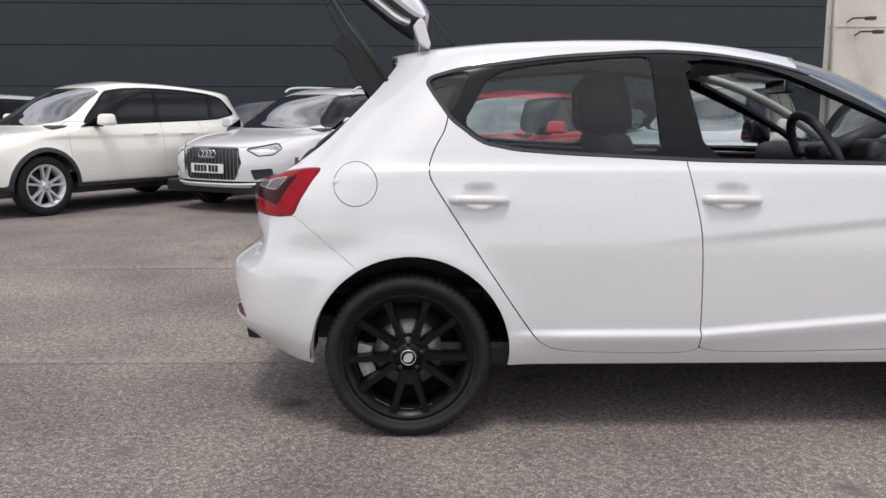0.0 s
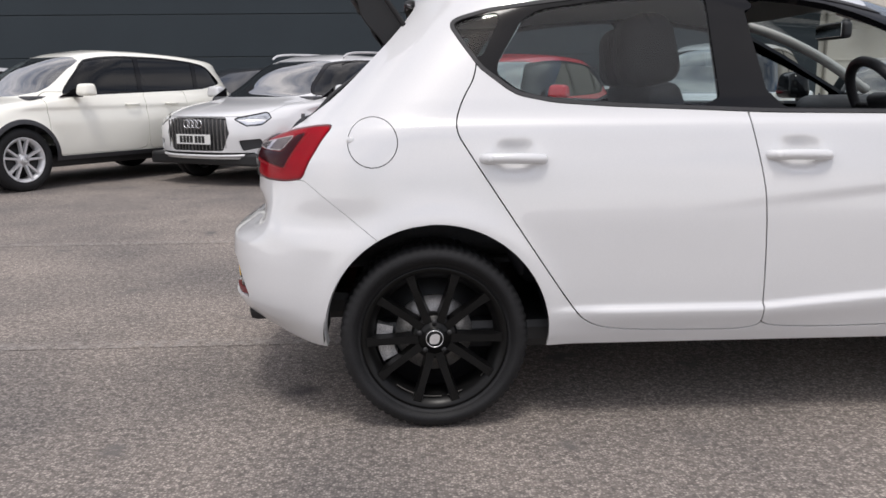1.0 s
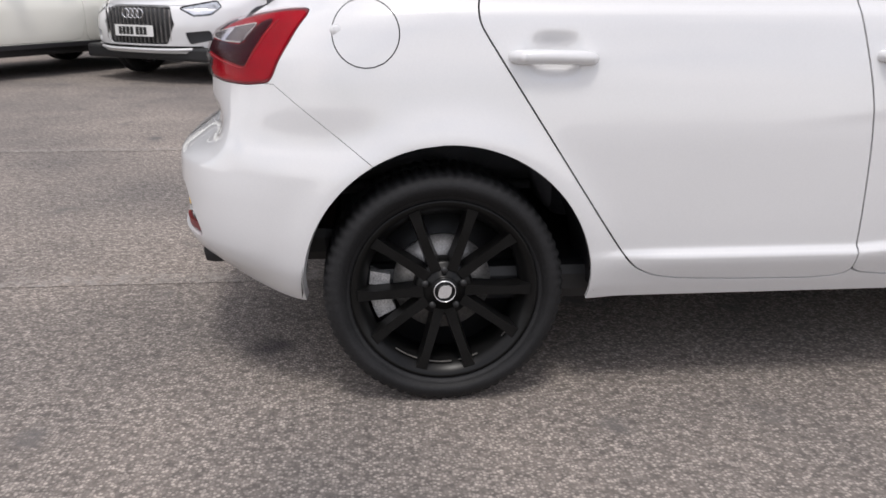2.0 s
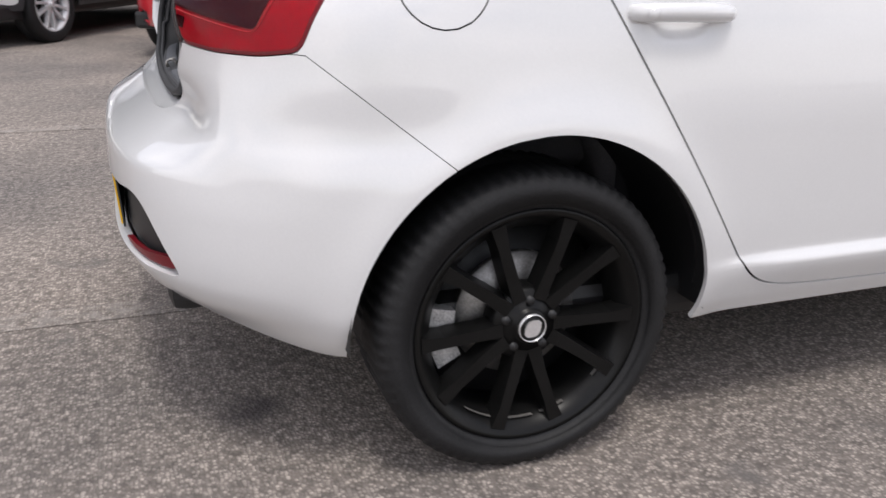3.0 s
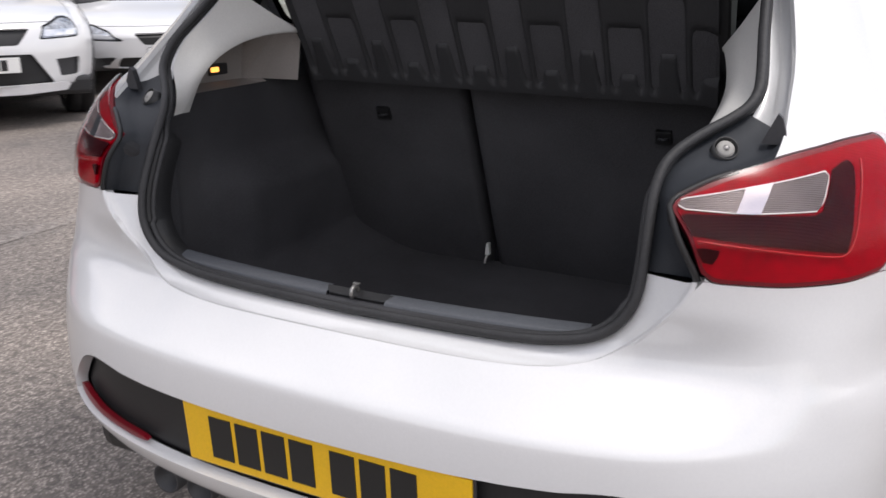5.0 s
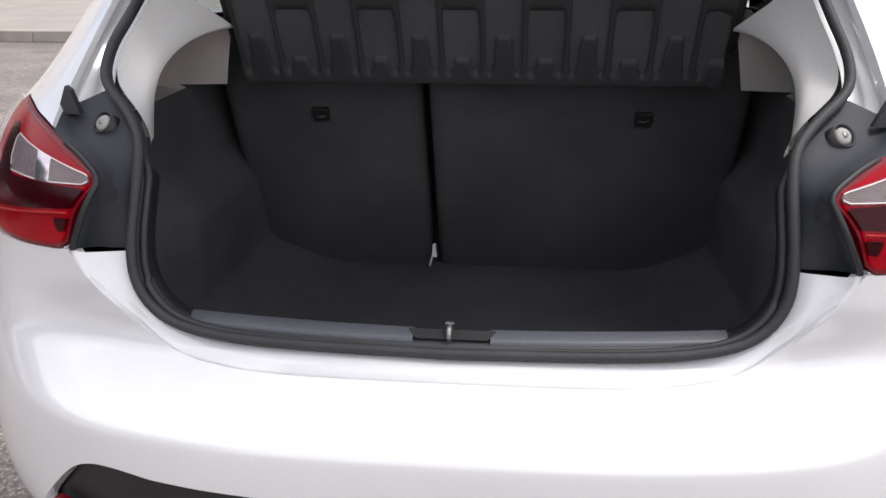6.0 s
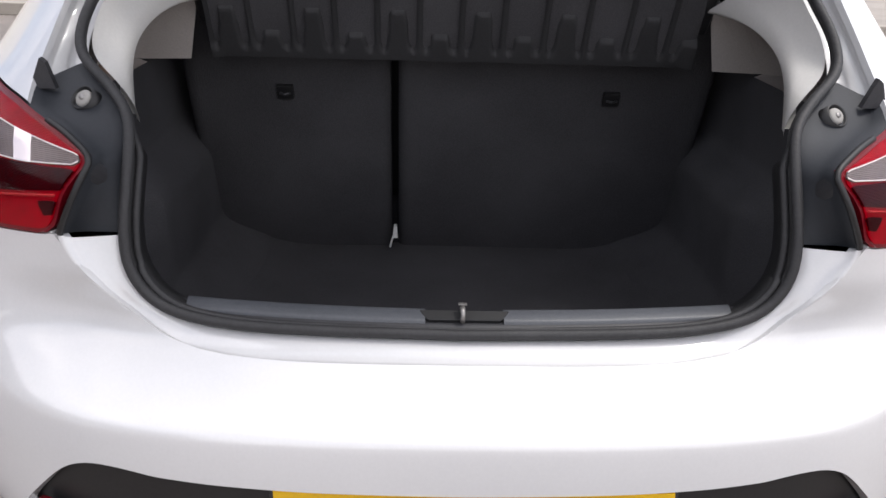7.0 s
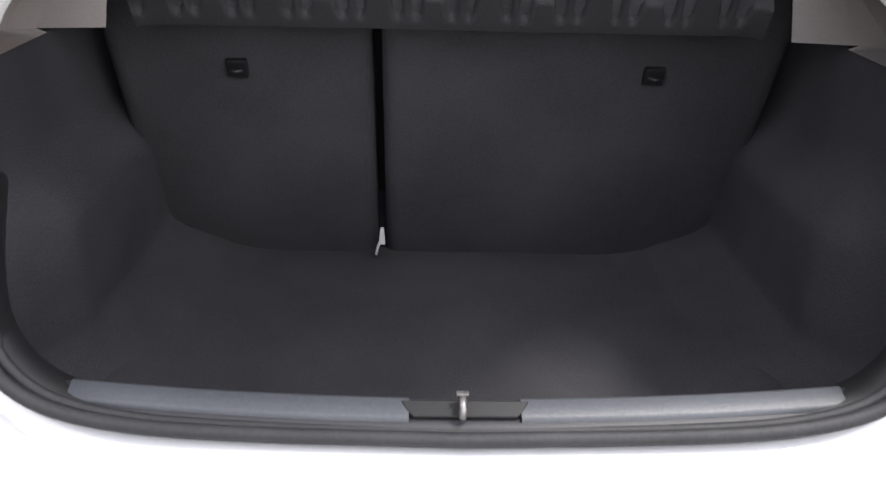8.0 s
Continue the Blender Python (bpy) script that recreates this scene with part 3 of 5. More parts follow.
DLO = [(0.066, 1.270), (0.100, 1.215), (0.154, 1.139), (0.189, 1.113), (0.233, 1.078), (0.274, 1.055), (0.382, 1.033), (0.555, 1.020), (0.875, 1.005), (1.06, 0.996), (1.40, 0.990), (1.90, 0.982), (2.26, 0.978), (2.20, 1.02), (1.95, 1.155),
       (1.733, 1.242), (1.548, 1.307), (1.33, 1.359), (1.112, 1.390), (0.909, 1.399), (0.558, 1.378), (0.293, 1.345), (0.184, 1.329), (0.09, 1.303), (0.070, 1.290)]
REAR_GLASS = [(0.194, 1.132), (0.309, 1.318), (0.557, 1.353), (0.779, 1.370), (0.886, 1.374), (0.894, 1.208), (0.903, 1.019), (0.555, 1.033), (0.382, 1.047), (0.277, 1.070)]
QUARTER_GLASS = [(0.084, 1.276), (0.106, 1.230), (0.146, 1.166), (0.158, 1.166), (0.234, 1.322), (0.109, 1.295), (0.090, 1.288)]
FRONT_GAP = [(0.999, 1.366), (1.061, 1.014), (1.359, 1.006), (1.683, 1.003), (2.02, 0.998), (1.90, 1.085), (1.722, 1.169), (1.525, 1.256), (1.395, 1.310), (1.275, 1.343), (1.132, 1.362)]
REAR_DOOR = [(0.150, 1.30), (0.146, 1.125), (0.094, 1.045), (0.068, 0.960), (0.110, 0.890), (0.254, 0.669), (0.430, 0.404), (0.478, 0.348), (0.560, 0.321), (0.800, 0.313), (1.041, 0.312), (1.046, 0.371), (1.042, 0.60), (1.036, 0.75),
             (1.010, 0.88), (0.982, 1.000), (0.975, 1.30)]
FRONT_DOOR = [(0.975, 1.30), (0.982, 1.000), (1.010, 0.88), (1.036, 0.75), (1.042, 0.60), (1.046, 0.371), (1.041, 0.312), (1.60, 0.318), (1.98, 0.33), (2.08, 0.42), (2.11, 0.65), (2.09, 0.90), (2.13, 1.0), (2.1, 1.30)]
BUMPER = [(-0.165, 0.618), (-0.399, 0.803), (-1.2, 0.803), (-1.2, 0.1), (-0.165, 0.1)]
RECESS = [(-0.5, 0.508), (0.36, 0.516), (0.460, 0.530), (0.508, 0.522), (0.545, 0.494), (0.622, 0.404), (0.60, 0.396), (0.44, 0.388), (0.25, 0.383), (-0.5, 0.383)]
REFLECTOR = [(0.350, 0.3925), (0.350, 0.406), (0.47, 0.410), (0.560, 0.424), (0.592, 0.428), (0.603, 0.410), (0.58, 0.402), (0.47, 0.395)]

f_gate = inside(rounded([(y, z) for y, z in TAILGATE_EDGE] + [(-y, z) for y, z in TAILGATE_EDGE[::-1] if y], 2))
f_lamp = inside(rounded(LAMP, 1, 0.12))
f_dlo, f_rg, f_qg, f_fg = (inside(rounded(q, 1, 0.15)) for q in (DLO, REAR_GLASS, QUARTER_GLASS, FRONT_GAP))
f_rdoor, f_fdoor = inside(rounded(REAR_DOOR, 3)), inside(rounded(FRONT_DOOR, 3))
f_bumper, f_recess, f_refl = inside(BUMPER), inside(rounded(RECESS, 2)), inside(rounded(REFLECTOR, 1))
f_screen = inside(rounded([(-0.66, 0.985), (0.66, 0.985), (0.60, 1.20), (0.545, 1.37), (0.2, 1.392), (-0.2, 1.392), (-0.545, 1.37), (-0.60, 1.20)], 1))
LAMP_ZONES = {
    "clear": [(0.484, 0.903), (0.62, 0.918), (0.785, 0.935), (0.738, 0.888), (0.60, 0.887), (0.490, 0.892)],
    "dark": [(0.488, 0.888), (0.741, 0.884), (0.793, 0.937), (0.850, 0.948), (0.785, 0.836), (0.490, 0.864)],
    "corner": [(0.504, 0.850), (0.548, 0.846), (0.526, 0.818)],
}


def lamp_u(v):
    return np.abs(v[:, 1]) + v[:, 0] + 0.555


def tail_lamp(car, patch, side):
    lens = panel("tail_lamp", patch, LENSRIM, car, 0.012, 0.0, "wraparound red tail lamp with clear reversing section")
    panel("lamp_housing", patch, PLASTIC, lens, 0.045, -0.0125, "black lamp housing")
    edge = f_lamp(lamp_u(patch.v), patch.v[:, 2])
    shrink = cut(patch, edge + 0.007)[0]
    panel("red_lens", shrink, LENS, lens, 0.004, 0.0020, "ribbed bright red lens")
    u_, z_ = lamp_u(shrink.v), shrink.v[:, 2]
    for name, mat, off in (("dark", LENSDARK, 0.0040), ("clear", CLEAR, 0.0055), ("corner", LENSDARK, 0.0040)):
        zone = cut(shrink, inside(LAMP_ZONES[name])(u_, z_))[0]
        if not zone.f:
            continue
        panel(name + "_lens", zone, mat, lens, 0.004, off)
        if name == "clear":
            q = inside(LAMP_ZONES["clear"])(lamp_u(zone.v), zone.v[:, 2])
            panel("clear_lens_edge", cut(zone, -(q + 0.0013))[0], PALE, lens, 0.001, off + 0.0008, "thin white edge of the clear section")
            bright = cut(zone, inside([(0.560, 0.870), (0.602, 0.870), (0.700, 0.955), (0.652, 0.955)])(lamp_u(zone.v), zone.v[:, 2]))[0]
            if bright.f:
                panel("reflector_strip", bright, CHROME, lens, 0.002, off + 0.0015, "bright mirror strip")
    path = rounded([(0.506, 0.858), (0.600, 0.849), (0.775, 0.832), (0.796, 0.842), (0.868, 0.947)], 2, 0.15, closed=False)
    pts = []
    for u, z in resample(path, 40):
        lo, hi = 0.30, 0.80
        for _ in range(40):
            mid = 0.5 * (lo + hi)
            lo, hi = (mid, hi) if mid + gate_skin_x(mid, z) + 0.555 < u else (lo, mid)
        x = gate_skin_x(lo, z)
        pts.append((x - 0.75 * 0.0050, side * (lo + 0.66 * 0.0050), z))
    tube("light_guide", pts, 0.0016, GUIDE, lens, "thin bright red light guide", 8)
    cover = panel("lamp_cover", cut(patch, edge + 0.003)[0], LAMPCOVER, lens, 0.004, 0.0095, "clear glossy lamp cover")
    cover.visible_shadow = False
    return lens


def door_handle(parent, x, side):
    pts = [(x - 0.094, 0.806, 0.868), (x - 0.085, 0.832, 0.8695), (x - 0.03, 0.838, 0.871), (x + 0.05, 0.836, 0.869), (x + 0.088, 0.830, 0.866), (x + 0.094, 0.806, 0.864)]
    pts = rounded([(a, side * b, c) for a, b, c in pts], 2, closed=False)
    tube("door_handle", pts, [0.0135 + 0.0035 * math.sin(math.pi * k / (len(pts) - 1)) for k in range(len(pts))], WHITE, parent, "body-coloured bar door handle", 12, flat=1.0)
    lathe("handle_lock", [(0.0, side * 0.006), (0.009, side * 0.006), (0.011, 0.0)], WHITE, parent, "", 20, m=Matrix.Translation((x - 0.075, side * 0.845, 0.869)))


def resample(points, count):
    p = np.array(points, float)
    s = np.r_[0, np.cumsum(np.linalg.norm(np.diff(p, axis=0), axis=1))]
    q = np.linspace(0, s[-1], count)
    return np.stack([np.interp(q, s, p[:, k]) for k in range(p.shape[1])], 1)


def gate_skin_x(y, z):
    w = float(WIDTH(z))
    a = min(abs(y) / w, 0.999)
    x = float(REAR(z)) + 0.6 * (1 - (1 - a ** 2.9) ** (1 / 2.9))
    return x + float(hatch_reshape(x, abs(y), z))


SEAL = [(-0.580, 0, 0.669), (-0.576, 0.25, 0.672), (-0.570, 0.355, 0.681), (-0.562, 0.415, 0.700), (-0.556, 0.448, 0.745), (-0.545, 0.453, 0.80), (-0.520, 0.450, 0.86), (-0.495, 0.449, 0.905), (-0.465, 0.457, 0.938), (-0.425, 0.490, 0.965), (-0.387, 0.530, 0.988), (-0.366, 0.548, 1.004),
        (-0.345, 0.554, 1.025), (-0.320, 0.550, 1.055), (-0.265, 0.540, 1.095), (-0.195, 0.531, 1.15), (-0.05, 0.505, 1.262), (0.02, 0.452, 1.338), (0.06, 0.37, 1.370), (0.07, 0.20, 1.384), (0.07, 0, 1.386)]
GATE_HINGE, GATE_TURN = Vector((0.100, 0, 1.395)), 86.0


def white_hatchback():
    car = thing("hatchback", "white five-door hatchback parked on tarmac with its tailgate open", "car")
    halves = {}
    for side in (-1, 1):
        p = half_skin(side, REAR, FRONT, WIDTH, Z_LEVELS, (0.60, 2.9), (0.80, 2.5), (84, 128, 26), hatch_bulge, hatch_reshape)
        ay = lambda q: np.abs(q.v[:, 1])
        low = 0.268 + 0.046 * smoothstep(-0.36, -0.62, p.v[:, 0])
        p = cut(p, low - p.v[:, 2])[0]
        keep = {}
        keep["lamp"], p = carve(p, np.where(p.v[:, 0] < -0.15, f_lamp(lamp_u(p.v), p.v[:, 2]), 1.0), 0.0012)
        keep["gate"], p = cut(p, np.where(p.v[:, 0] < 0.45, f_gate(p.v[:, 1], p.v[:, 2]), 1.0))
        for cx, cz, r in ARCH:
            p = cut(p, np.hypot(p.v[:, 0] - cx, p.v[:, 2] - cz) - r)[1]
        keep["screen"], p = cut(p, np.where(p.v[:, 0] > 1.2, f_screen(p.v[:, 1], p.v[:, 2]), 1.0) + 0.0)
        keep["dlo"], p = carve(p, f_dlo(p.v[:, 0], p.v[:, 2]), 0.001)
        if side < 0:
            keep["flap"], p = carve(p, np.hypot(p.v[:, 0] + 0.182, p.v[:, 2] - 0.920) - 0.0765, 0.0014)
        keep["bumper"], p = carve(p, f_bumper(p.v[:, 0], p.v[:, 2]), 0.0007)
        keep["rdoor"], p = carve(p, f_rdoor(p.v[:, 0], p.v[:, 2]), 0.0022)
        keep["fdoor"], p = carve(p, f_fdoor(p.v[:, 0], p.v[:, 2]), 0.0022)
        keep["fbump"], p = carve(p, np.where(p.v[:, 0] > 2.6, p.v[:, 2] - 0.66, 1.0) , 0.0015)
        keep["rest"] = p
        halves[side] = keep
    L, R = halves[1], halves[-1]
    panel("body_shell", joined(L["rest"], R["rest"]), WHITE, car, 0.010)
    lining = joined(L["rest"], R["rest"])
    roof = cut(lining, 1.36 - lining.v[:, 2])[0]
    panel("headliner", roof, FELT, car, 0.0, -0.03, "pale grey cloth headliner")
    quarter = cut(lining, np.maximum(np.abs(lining.v[:, 2] - 1.155) - 0.205, np.abs(lining.v[:, 0] - 0.48) - 0.45))[0]
    for y in (-1, 1):
        panel("quarter_lining", cut(quarter, -y * quarter.v[:, 1])[0], PLASTIC, car, 0.0, -0.03, "dark inner pillar lining")
    # rear bumper with its dark recess
    bump = joined(L["bumper"], R["bumper"])
    fr = np.where(bump.v[:, 0] < -0.40, f_recess(np.abs(bump.v[:, 1]), bump.v[:, 2]), 1.0)
    recess, bump = cut(bump, fr)
    bumper = panel("rear_bumper", bump, WHITE, car, 0.022, 0.0, "glossy white rear bumper")
    panel("bumper_insert", recess, MESHED, bumper, 0.0, -0.028, "black textured insert")
    for y in (-1, 1):
        side = cut(recess, -y * recess.v[:, 1])[0]
        refl = cut(side, f_refl(np.abs(side.v[:, 1]), side.v[:, 2]))[0]
        if refl.f:
            panel("reflector", refl, LENSRIM, bumper, 0.010, -0.009, "narrow red reflector strip")
    plate(car, pose(-0.705, -0.017, 0.458, 4, 0, -90), YELLOW, label="yellow rear number plate with black characters")
    # side panels
    for side, keep in halves.items():
        rd = panel("rear_door", keep["rdoor"], WHITE, car, 0.03, 0.0, "white rear passenger door")
        door_handle(rd, 0.248, side)
        fd = panel("front_door", keep["fdoor"], WHITE, car, 0.03, 0.0, "white front door with its window lowered" if side < 0 else "white front door")
        door_handle(fd, 1.138, side)
        d = keep["dlo"]
        rg, d = cut(d, f_rg(d.v[:, 0], d.v[:, 2]))
        qg, d = cut(d, f_qg(d.v[:, 0], d.v[:, 2]))
        fg, d = cut(d, f_fg(d.v[:, 0], d.v[:, 2]))
        panel("window_trim", d, PIANO, car, 0.022, -0.001, "gloss black window surround and pillar")
        for nm, q, deep in (("rear_window", rg, 0.006), ("quarter_window", qg, 0.005)):
            g = panel(nm, q, GLASS, car, 0.0, -deep, "tinted glass")
            g.visible_shadow = False
        if side > 0:
            g = panel("front_window", fg, GLASS, car, 0.0, -0.006, "tinted glass")
            g.visible_shadow = False
        edge = cut(keep["dlo"], -(f_dlo(keep["dlo"].v[:, 0], keep["dlo"].v[:, 2]) + 0.012))[0]
        panel("window_seal", edge, RUBBER, car, 0.006, 0.002)
        panel("inner_body", cut(joined(keep["rdoor"], keep["fdoor"]), 1.02 - joined(keep["rdoor"], keep["fdoor"]).v[:, 2])[1], PLASTIC, car, 0.0, -0.045, "black door lining")
        tail_lamp(car, keep["lamp"], side)
    backing = joined(*[half_skin(s, REAR, FRONT, WIDTH, np.linspace(0.33, 0.97, 40), (0.60, 2.9), (0.80, 2.5), (40, 60, 14)) for s in (-1, 1)])
    for cx, cz, r in ARCH:
        backing = cut(backing, np.hypot(backing.v[:, 0] - cx, backing.v[:, 2] - cz) - r - 0.005)[1]
    backing = cut(backing, np.where(backing.v[:, 0] < 0.45, f_gate(backing.v[:, 1], backing.v[:, 2]) - 0.03, 1.0))[1]
    panel("inner_shell", backing, MESHED, car, 0.0, -0.034)
    flap = panel("fuel_flap", R["flap"], WHITE, car, 0.012, 0.0, "round white fuel filler flap")
    lathe("flap_notch", [(0.0, -0.009), (0.010, -0.009), (0.015, -0.004), (0.016, 0.004)], WHITE, flap, "", 20, m=Matrix.Translation((-0.248, -0.770, 0.924)))
    ws = panel("windscreen", joined(L["screen"], R["screen"]), SCREEN, car, 0.0, -0.004, "clear windscreen")
    ws.visible_shadow = False
    fb = panel("front_bumper", joined(L["fbump"], R["fbump"]), WHITE, car, 0.02)
    block("front_grille", (0.04, 0.90, 0.10), (3.285, 0, 0.60), MESHED, fb, bevel=0.02)
    # open tailgate
    gate = joined(L["gate"], R["gate"])
    turn = Matrix.Translation(GATE_HINGE) @ Matrix.Rotation(radians(GATE_TURN), 4, "Y") @ Matrix.Translation(-GATE_HINGE)
    pane, shell = cut(gate, inside(rounded([(-0.555, 1.0), (0.555, 1.0), (0.55, 1.10), (0.475, 1.315), (0.30, 1.35), (-0.30, 1.35), (-0.475, 1.315), (-0.55, 1.10)], 2))(gate.v[:, 1], gate.v[:, 2]))
    tg = panel("tailgate", moved(shell, turn), WHITE, car, 0.018, 0.0, "raised white tailgate")
    panel("tailgate_lining", moved(shell, turn), PLASTIC, tg, 0.018, -0.020, "black tailgate lining")
    prism("roof_spoiler", [(0.018, 1.482), (0.040, 1.512), (0.058, 1.512), (0.086, 1.415), (0.074, 1.400), (0.040, 1.420)], 1.04, WHITE, tg, "white roof spoiler on the raised tailgate", m=Matrix.Translation((0, -0.52, 0)), bevel=0.006)
    g = panel("rear_screen", moved(pane, turn), SCREEN, tg, 0.0, -0.004, "clear rear screen glass")
    g.visible_shadow = False
    return car


CAR = white_hatchback()
for wx, nm in ((0.0, "rear_wheel"), (2.469, "front_wheel")):
    for s in (-1, 1):
        wheel(CAR, wx, s * 0.806, s, 0.300, 0.228, 0.20, BLACKALLOY, 10, True, name=nm)
        v, f = [], []
        for k in range(33):
            a = math.pi * (k / 32 * 1.04 - 0.02)
            for yy in (0.815, 0.56):
                v.append((wx + 0.012 + 0.362 * math.cos(a), s * yy, 0.316 + 0.362 * math.sin(a)))
        f = [(2 * k, 2 * k + 1, 2 * k + 3, 2 * k + 2) for k in range(32)]
        mesh_part("arch_liner", v, f, MESHED, CAR)
block("floor_pan", (3.3, 1.46, 0.10), (1.35, 0, 0.29), MESHED, CAR, bevel=0.03)
block("rear_valance", (0.36, 1.10, 0.10), (-0.45, 0, 0.35), MESHED, CAR, bevel=0.03)
for y in (0.295, 0.375):
    lathe("exhaust_pipe", [(0.0, -0.03), (0.026, -0.03), (0.026, 0.02), (0.030, 0.02), (0.030, -0.25)], PLASTIC, CAR, "dark twin exhaust tip", 24, m=Matrix.Translation((-0.618, y, 0.283)) @ Matrix.Rotation(radians(90), 4, "Z"))
tube("roof_antenna", [(0.20, 0, 1.440), (0.10, 0, 1.57), (0.0, 0, 1.71)], [0.006, 0.004, 0.0025], RUBBER, CAR, "thin black roof antenna")
block("antenna_base", (0.07, 0.04, 0.02), (0.205, 0, 1.437), RUBBER, CAR, bevel=0.008)


# ---------------------------------------------------------------- boot of the hatchback
def stretched(points, marks, counts):
    """A polyline divided at marked points into even stretches of given counts."""
    p = np.array(points, float)
    cuts = [int(np.argmin(np.abs(p[:, 1:] - np.array(q)).sum(1))) for q in marks]
    out_ = []
    for a, b, n in zip(cuts[:-1], cuts[1:], counts):
        q = resample(p[a:b + 1], n + 1)
        out_.append(q if b == cuts[-1] else q[:-1])
    return np.concatenate(out_)


COUNTS = (44, 30, 40, 24)
OUT_C = stretched(rounded([(gate_skin_x(y, z), y, z) for y, z in resample(FLANGE_EDGE, 110)], 1, closed=False),
                  [(0, 0.650), (0.528, 0.803), (0.600, 0.978), (0.465, 1.354), (0.0, 1.392)], COUNTS)
IN_C = stretched(rounded(SEAL, 3, closed=False), [(0, 0.669), (0.453, 0.80), (0.540, 0.995), (0.452, 1.338), (0, 1.386)], COUNTS)


def flange(i0, i1, side, fractions, drops, direction):
    a, b = OUT_C[i0:i1 + 1] * (1, side, 1), IN_C[i0:i1 + 1] * (1, side, 1)
    dv = np.array(direction, float)
    rings = [a * (1 - t) + b * t + dv * d for t, d in zip(fractions, drops)]
    n = i1 - i0 + 1
    v = np.concatenate(rings)
    f = []
    for k in range(len(rings) - 1):
        for j in range(n - 1):
            f.append((k * n + j, k * n + j + 1, (k + 1) * n + j + 1, (k + 1) * n + j))
    return v, f


i_b, i_c, i_d, i_e = 44, 74, 114, 138
for side in (-1, 1):
    v, f = flange(0, i_b, side, (-0.06, 0.0, 0.06, 0.16, 0.5, 0.9, 1.0), (0.004, 0.0, 0.0045, 0.007, 0.006, 0.004, 0.010), (0.6, 0, -0.8))
    mesh_part("boot_lip", v, f, WHITE, CAR, "white painted lip below the boot seal")
    v, f = flange(i_b, i_c, side, (-0.10, 0.0, 0.07, 0.22, 0.60, 0.92, 1.04), (0.012, 0.012, 0.028, 0.034, 0.024, 0.016, 0.016), (0.9, 0, -0.2))
    trim = mesh_part("corner_trim", v, f, SATIN, CAR, "black plastic trim between tail lamp and seal")
    tube("lamp_gasket", (OUT_C[i_b:i_c - 9] + np.array((0.003, 0.002, 0.0))) * (1, side, 1), 0.0045, MESHED, trim, "", 10)
    face_ = Vector((-0.72, 0.34 * side, 0.60)).normalized()
    at = Matrix.Translation(Vector((-0.434, side * 0.527, 0.953)) + 0.003 * face_) @ Vector((0, -1, 0)).rotation_difference(face_).to_matrix().to_4x4()
    lathe("buffer_socket", [(0.0, 0.010), (0.014, 0.010), (0.0155, 0.000), (0.0175, -0.001), (0.019, 0.02)], MESHED, trim, "", 28, m=at)
    lathe("rubber_buffer", [(0.0, -0.001), (0.010, -0.001), (0.0125, 0.002), (0.013, 0.014)], FELT, trim, "grey round tailgate buffer", 24, m=at)
    lathe("buffer_screw", [(0.0, -0.003), (0.004, -0.003), (0.0045, 0.0)], STEEL, trim, "", 12, m=at)
    prism("trim_tab", [(-0.018, -0.016), (0.018, -0.016), (0.007, 0.020), (0.0, 0.026)], 0.012, PLASTIC, trim, m=Matrix.Translation((-0.418, side * 0.588, 0.978)) @ Matrix.Rotation(radians(-90), 4, "Z"))
    v, f = flange(i_c, i_e, side, (0, 0.03, 0.10, 0.16, 0.42, 0.47, 0.56, 0.92, 1.0), (0.0, 0.004, 0.020, 0.024, 0.026, 0.032, 0.036, 0.036, 0.030), (0.75, 0, -0.6))
    mesh_part("gutter", v, f, WHITE, CAR, "stepped white water channel round the opening")

ring = np.concatenate([IN_C, (IN_C * (1, -1, 1))[::-1][1:-1]])
tube("boot_seal", ring + np.array((-0.004, 0, 0.004)), 0.0076, RUBBER, CAR, "black rubber boot seal", 12, closed=True)
under = (1 - smoothstep(0.885, 0.925, ring[:, 2:3]))
lip_ring = ring * (1, 1.006, 1) * (1 - under) + ring * (1, 0.978, 1) * under + np.array((0.013, 0, 0.0)) + np.where(ring[:, 2:3] < 0.75, np.array([[-0.008, 0, 0.006]]), np.array([[0.0, 0, 0]]))
tube("seal_inner_lip", lip_ring, 0.0055, RUBBER, CAR, "", 10, closed=True)
v = np.concatenate([ring + np.array((0.004, 0, 0)), lip_ring, ring * (1, 1.01, 1) * (1 - under) + ring * (1, 0.985, 1) * under + np.array((0.010, 0, -0.002)) + np.array((0.050, 0, -0.004)) * (1 - smoothstep(0.88, 0.915, ring[:, 2:3]))])
n = len(ring)
mesh_part("opening_return", v, [(k * n + j, k * n + (j + 1) % n, (k + 1) * n + (j + 1) % n, (k + 1) * n + j) for k in range(2) for j in range(n)], MESHED, CAR)


def swept(name, profile, ys, mat, bow=0.022, label="", ends=True):
    """A strip across the boot sill: profile (x, z), bowed with the bumper."""
    v, f, m = [], [], len(profile)
    for y in ys:
        k = (y / 0.38) ** 2
        for x, z in profile:
            v.append((x + bow * k, y, z + 0.004 * k))
    for a in range(len(ys) - 1):
        for b in range(m - 1):
            f.append((a * m + b, a * m + b + 1, (a + 1) * m + b + 1, (a + 1) * m + b))
    return mesh_part(name, v, f, mat, CAR, label)


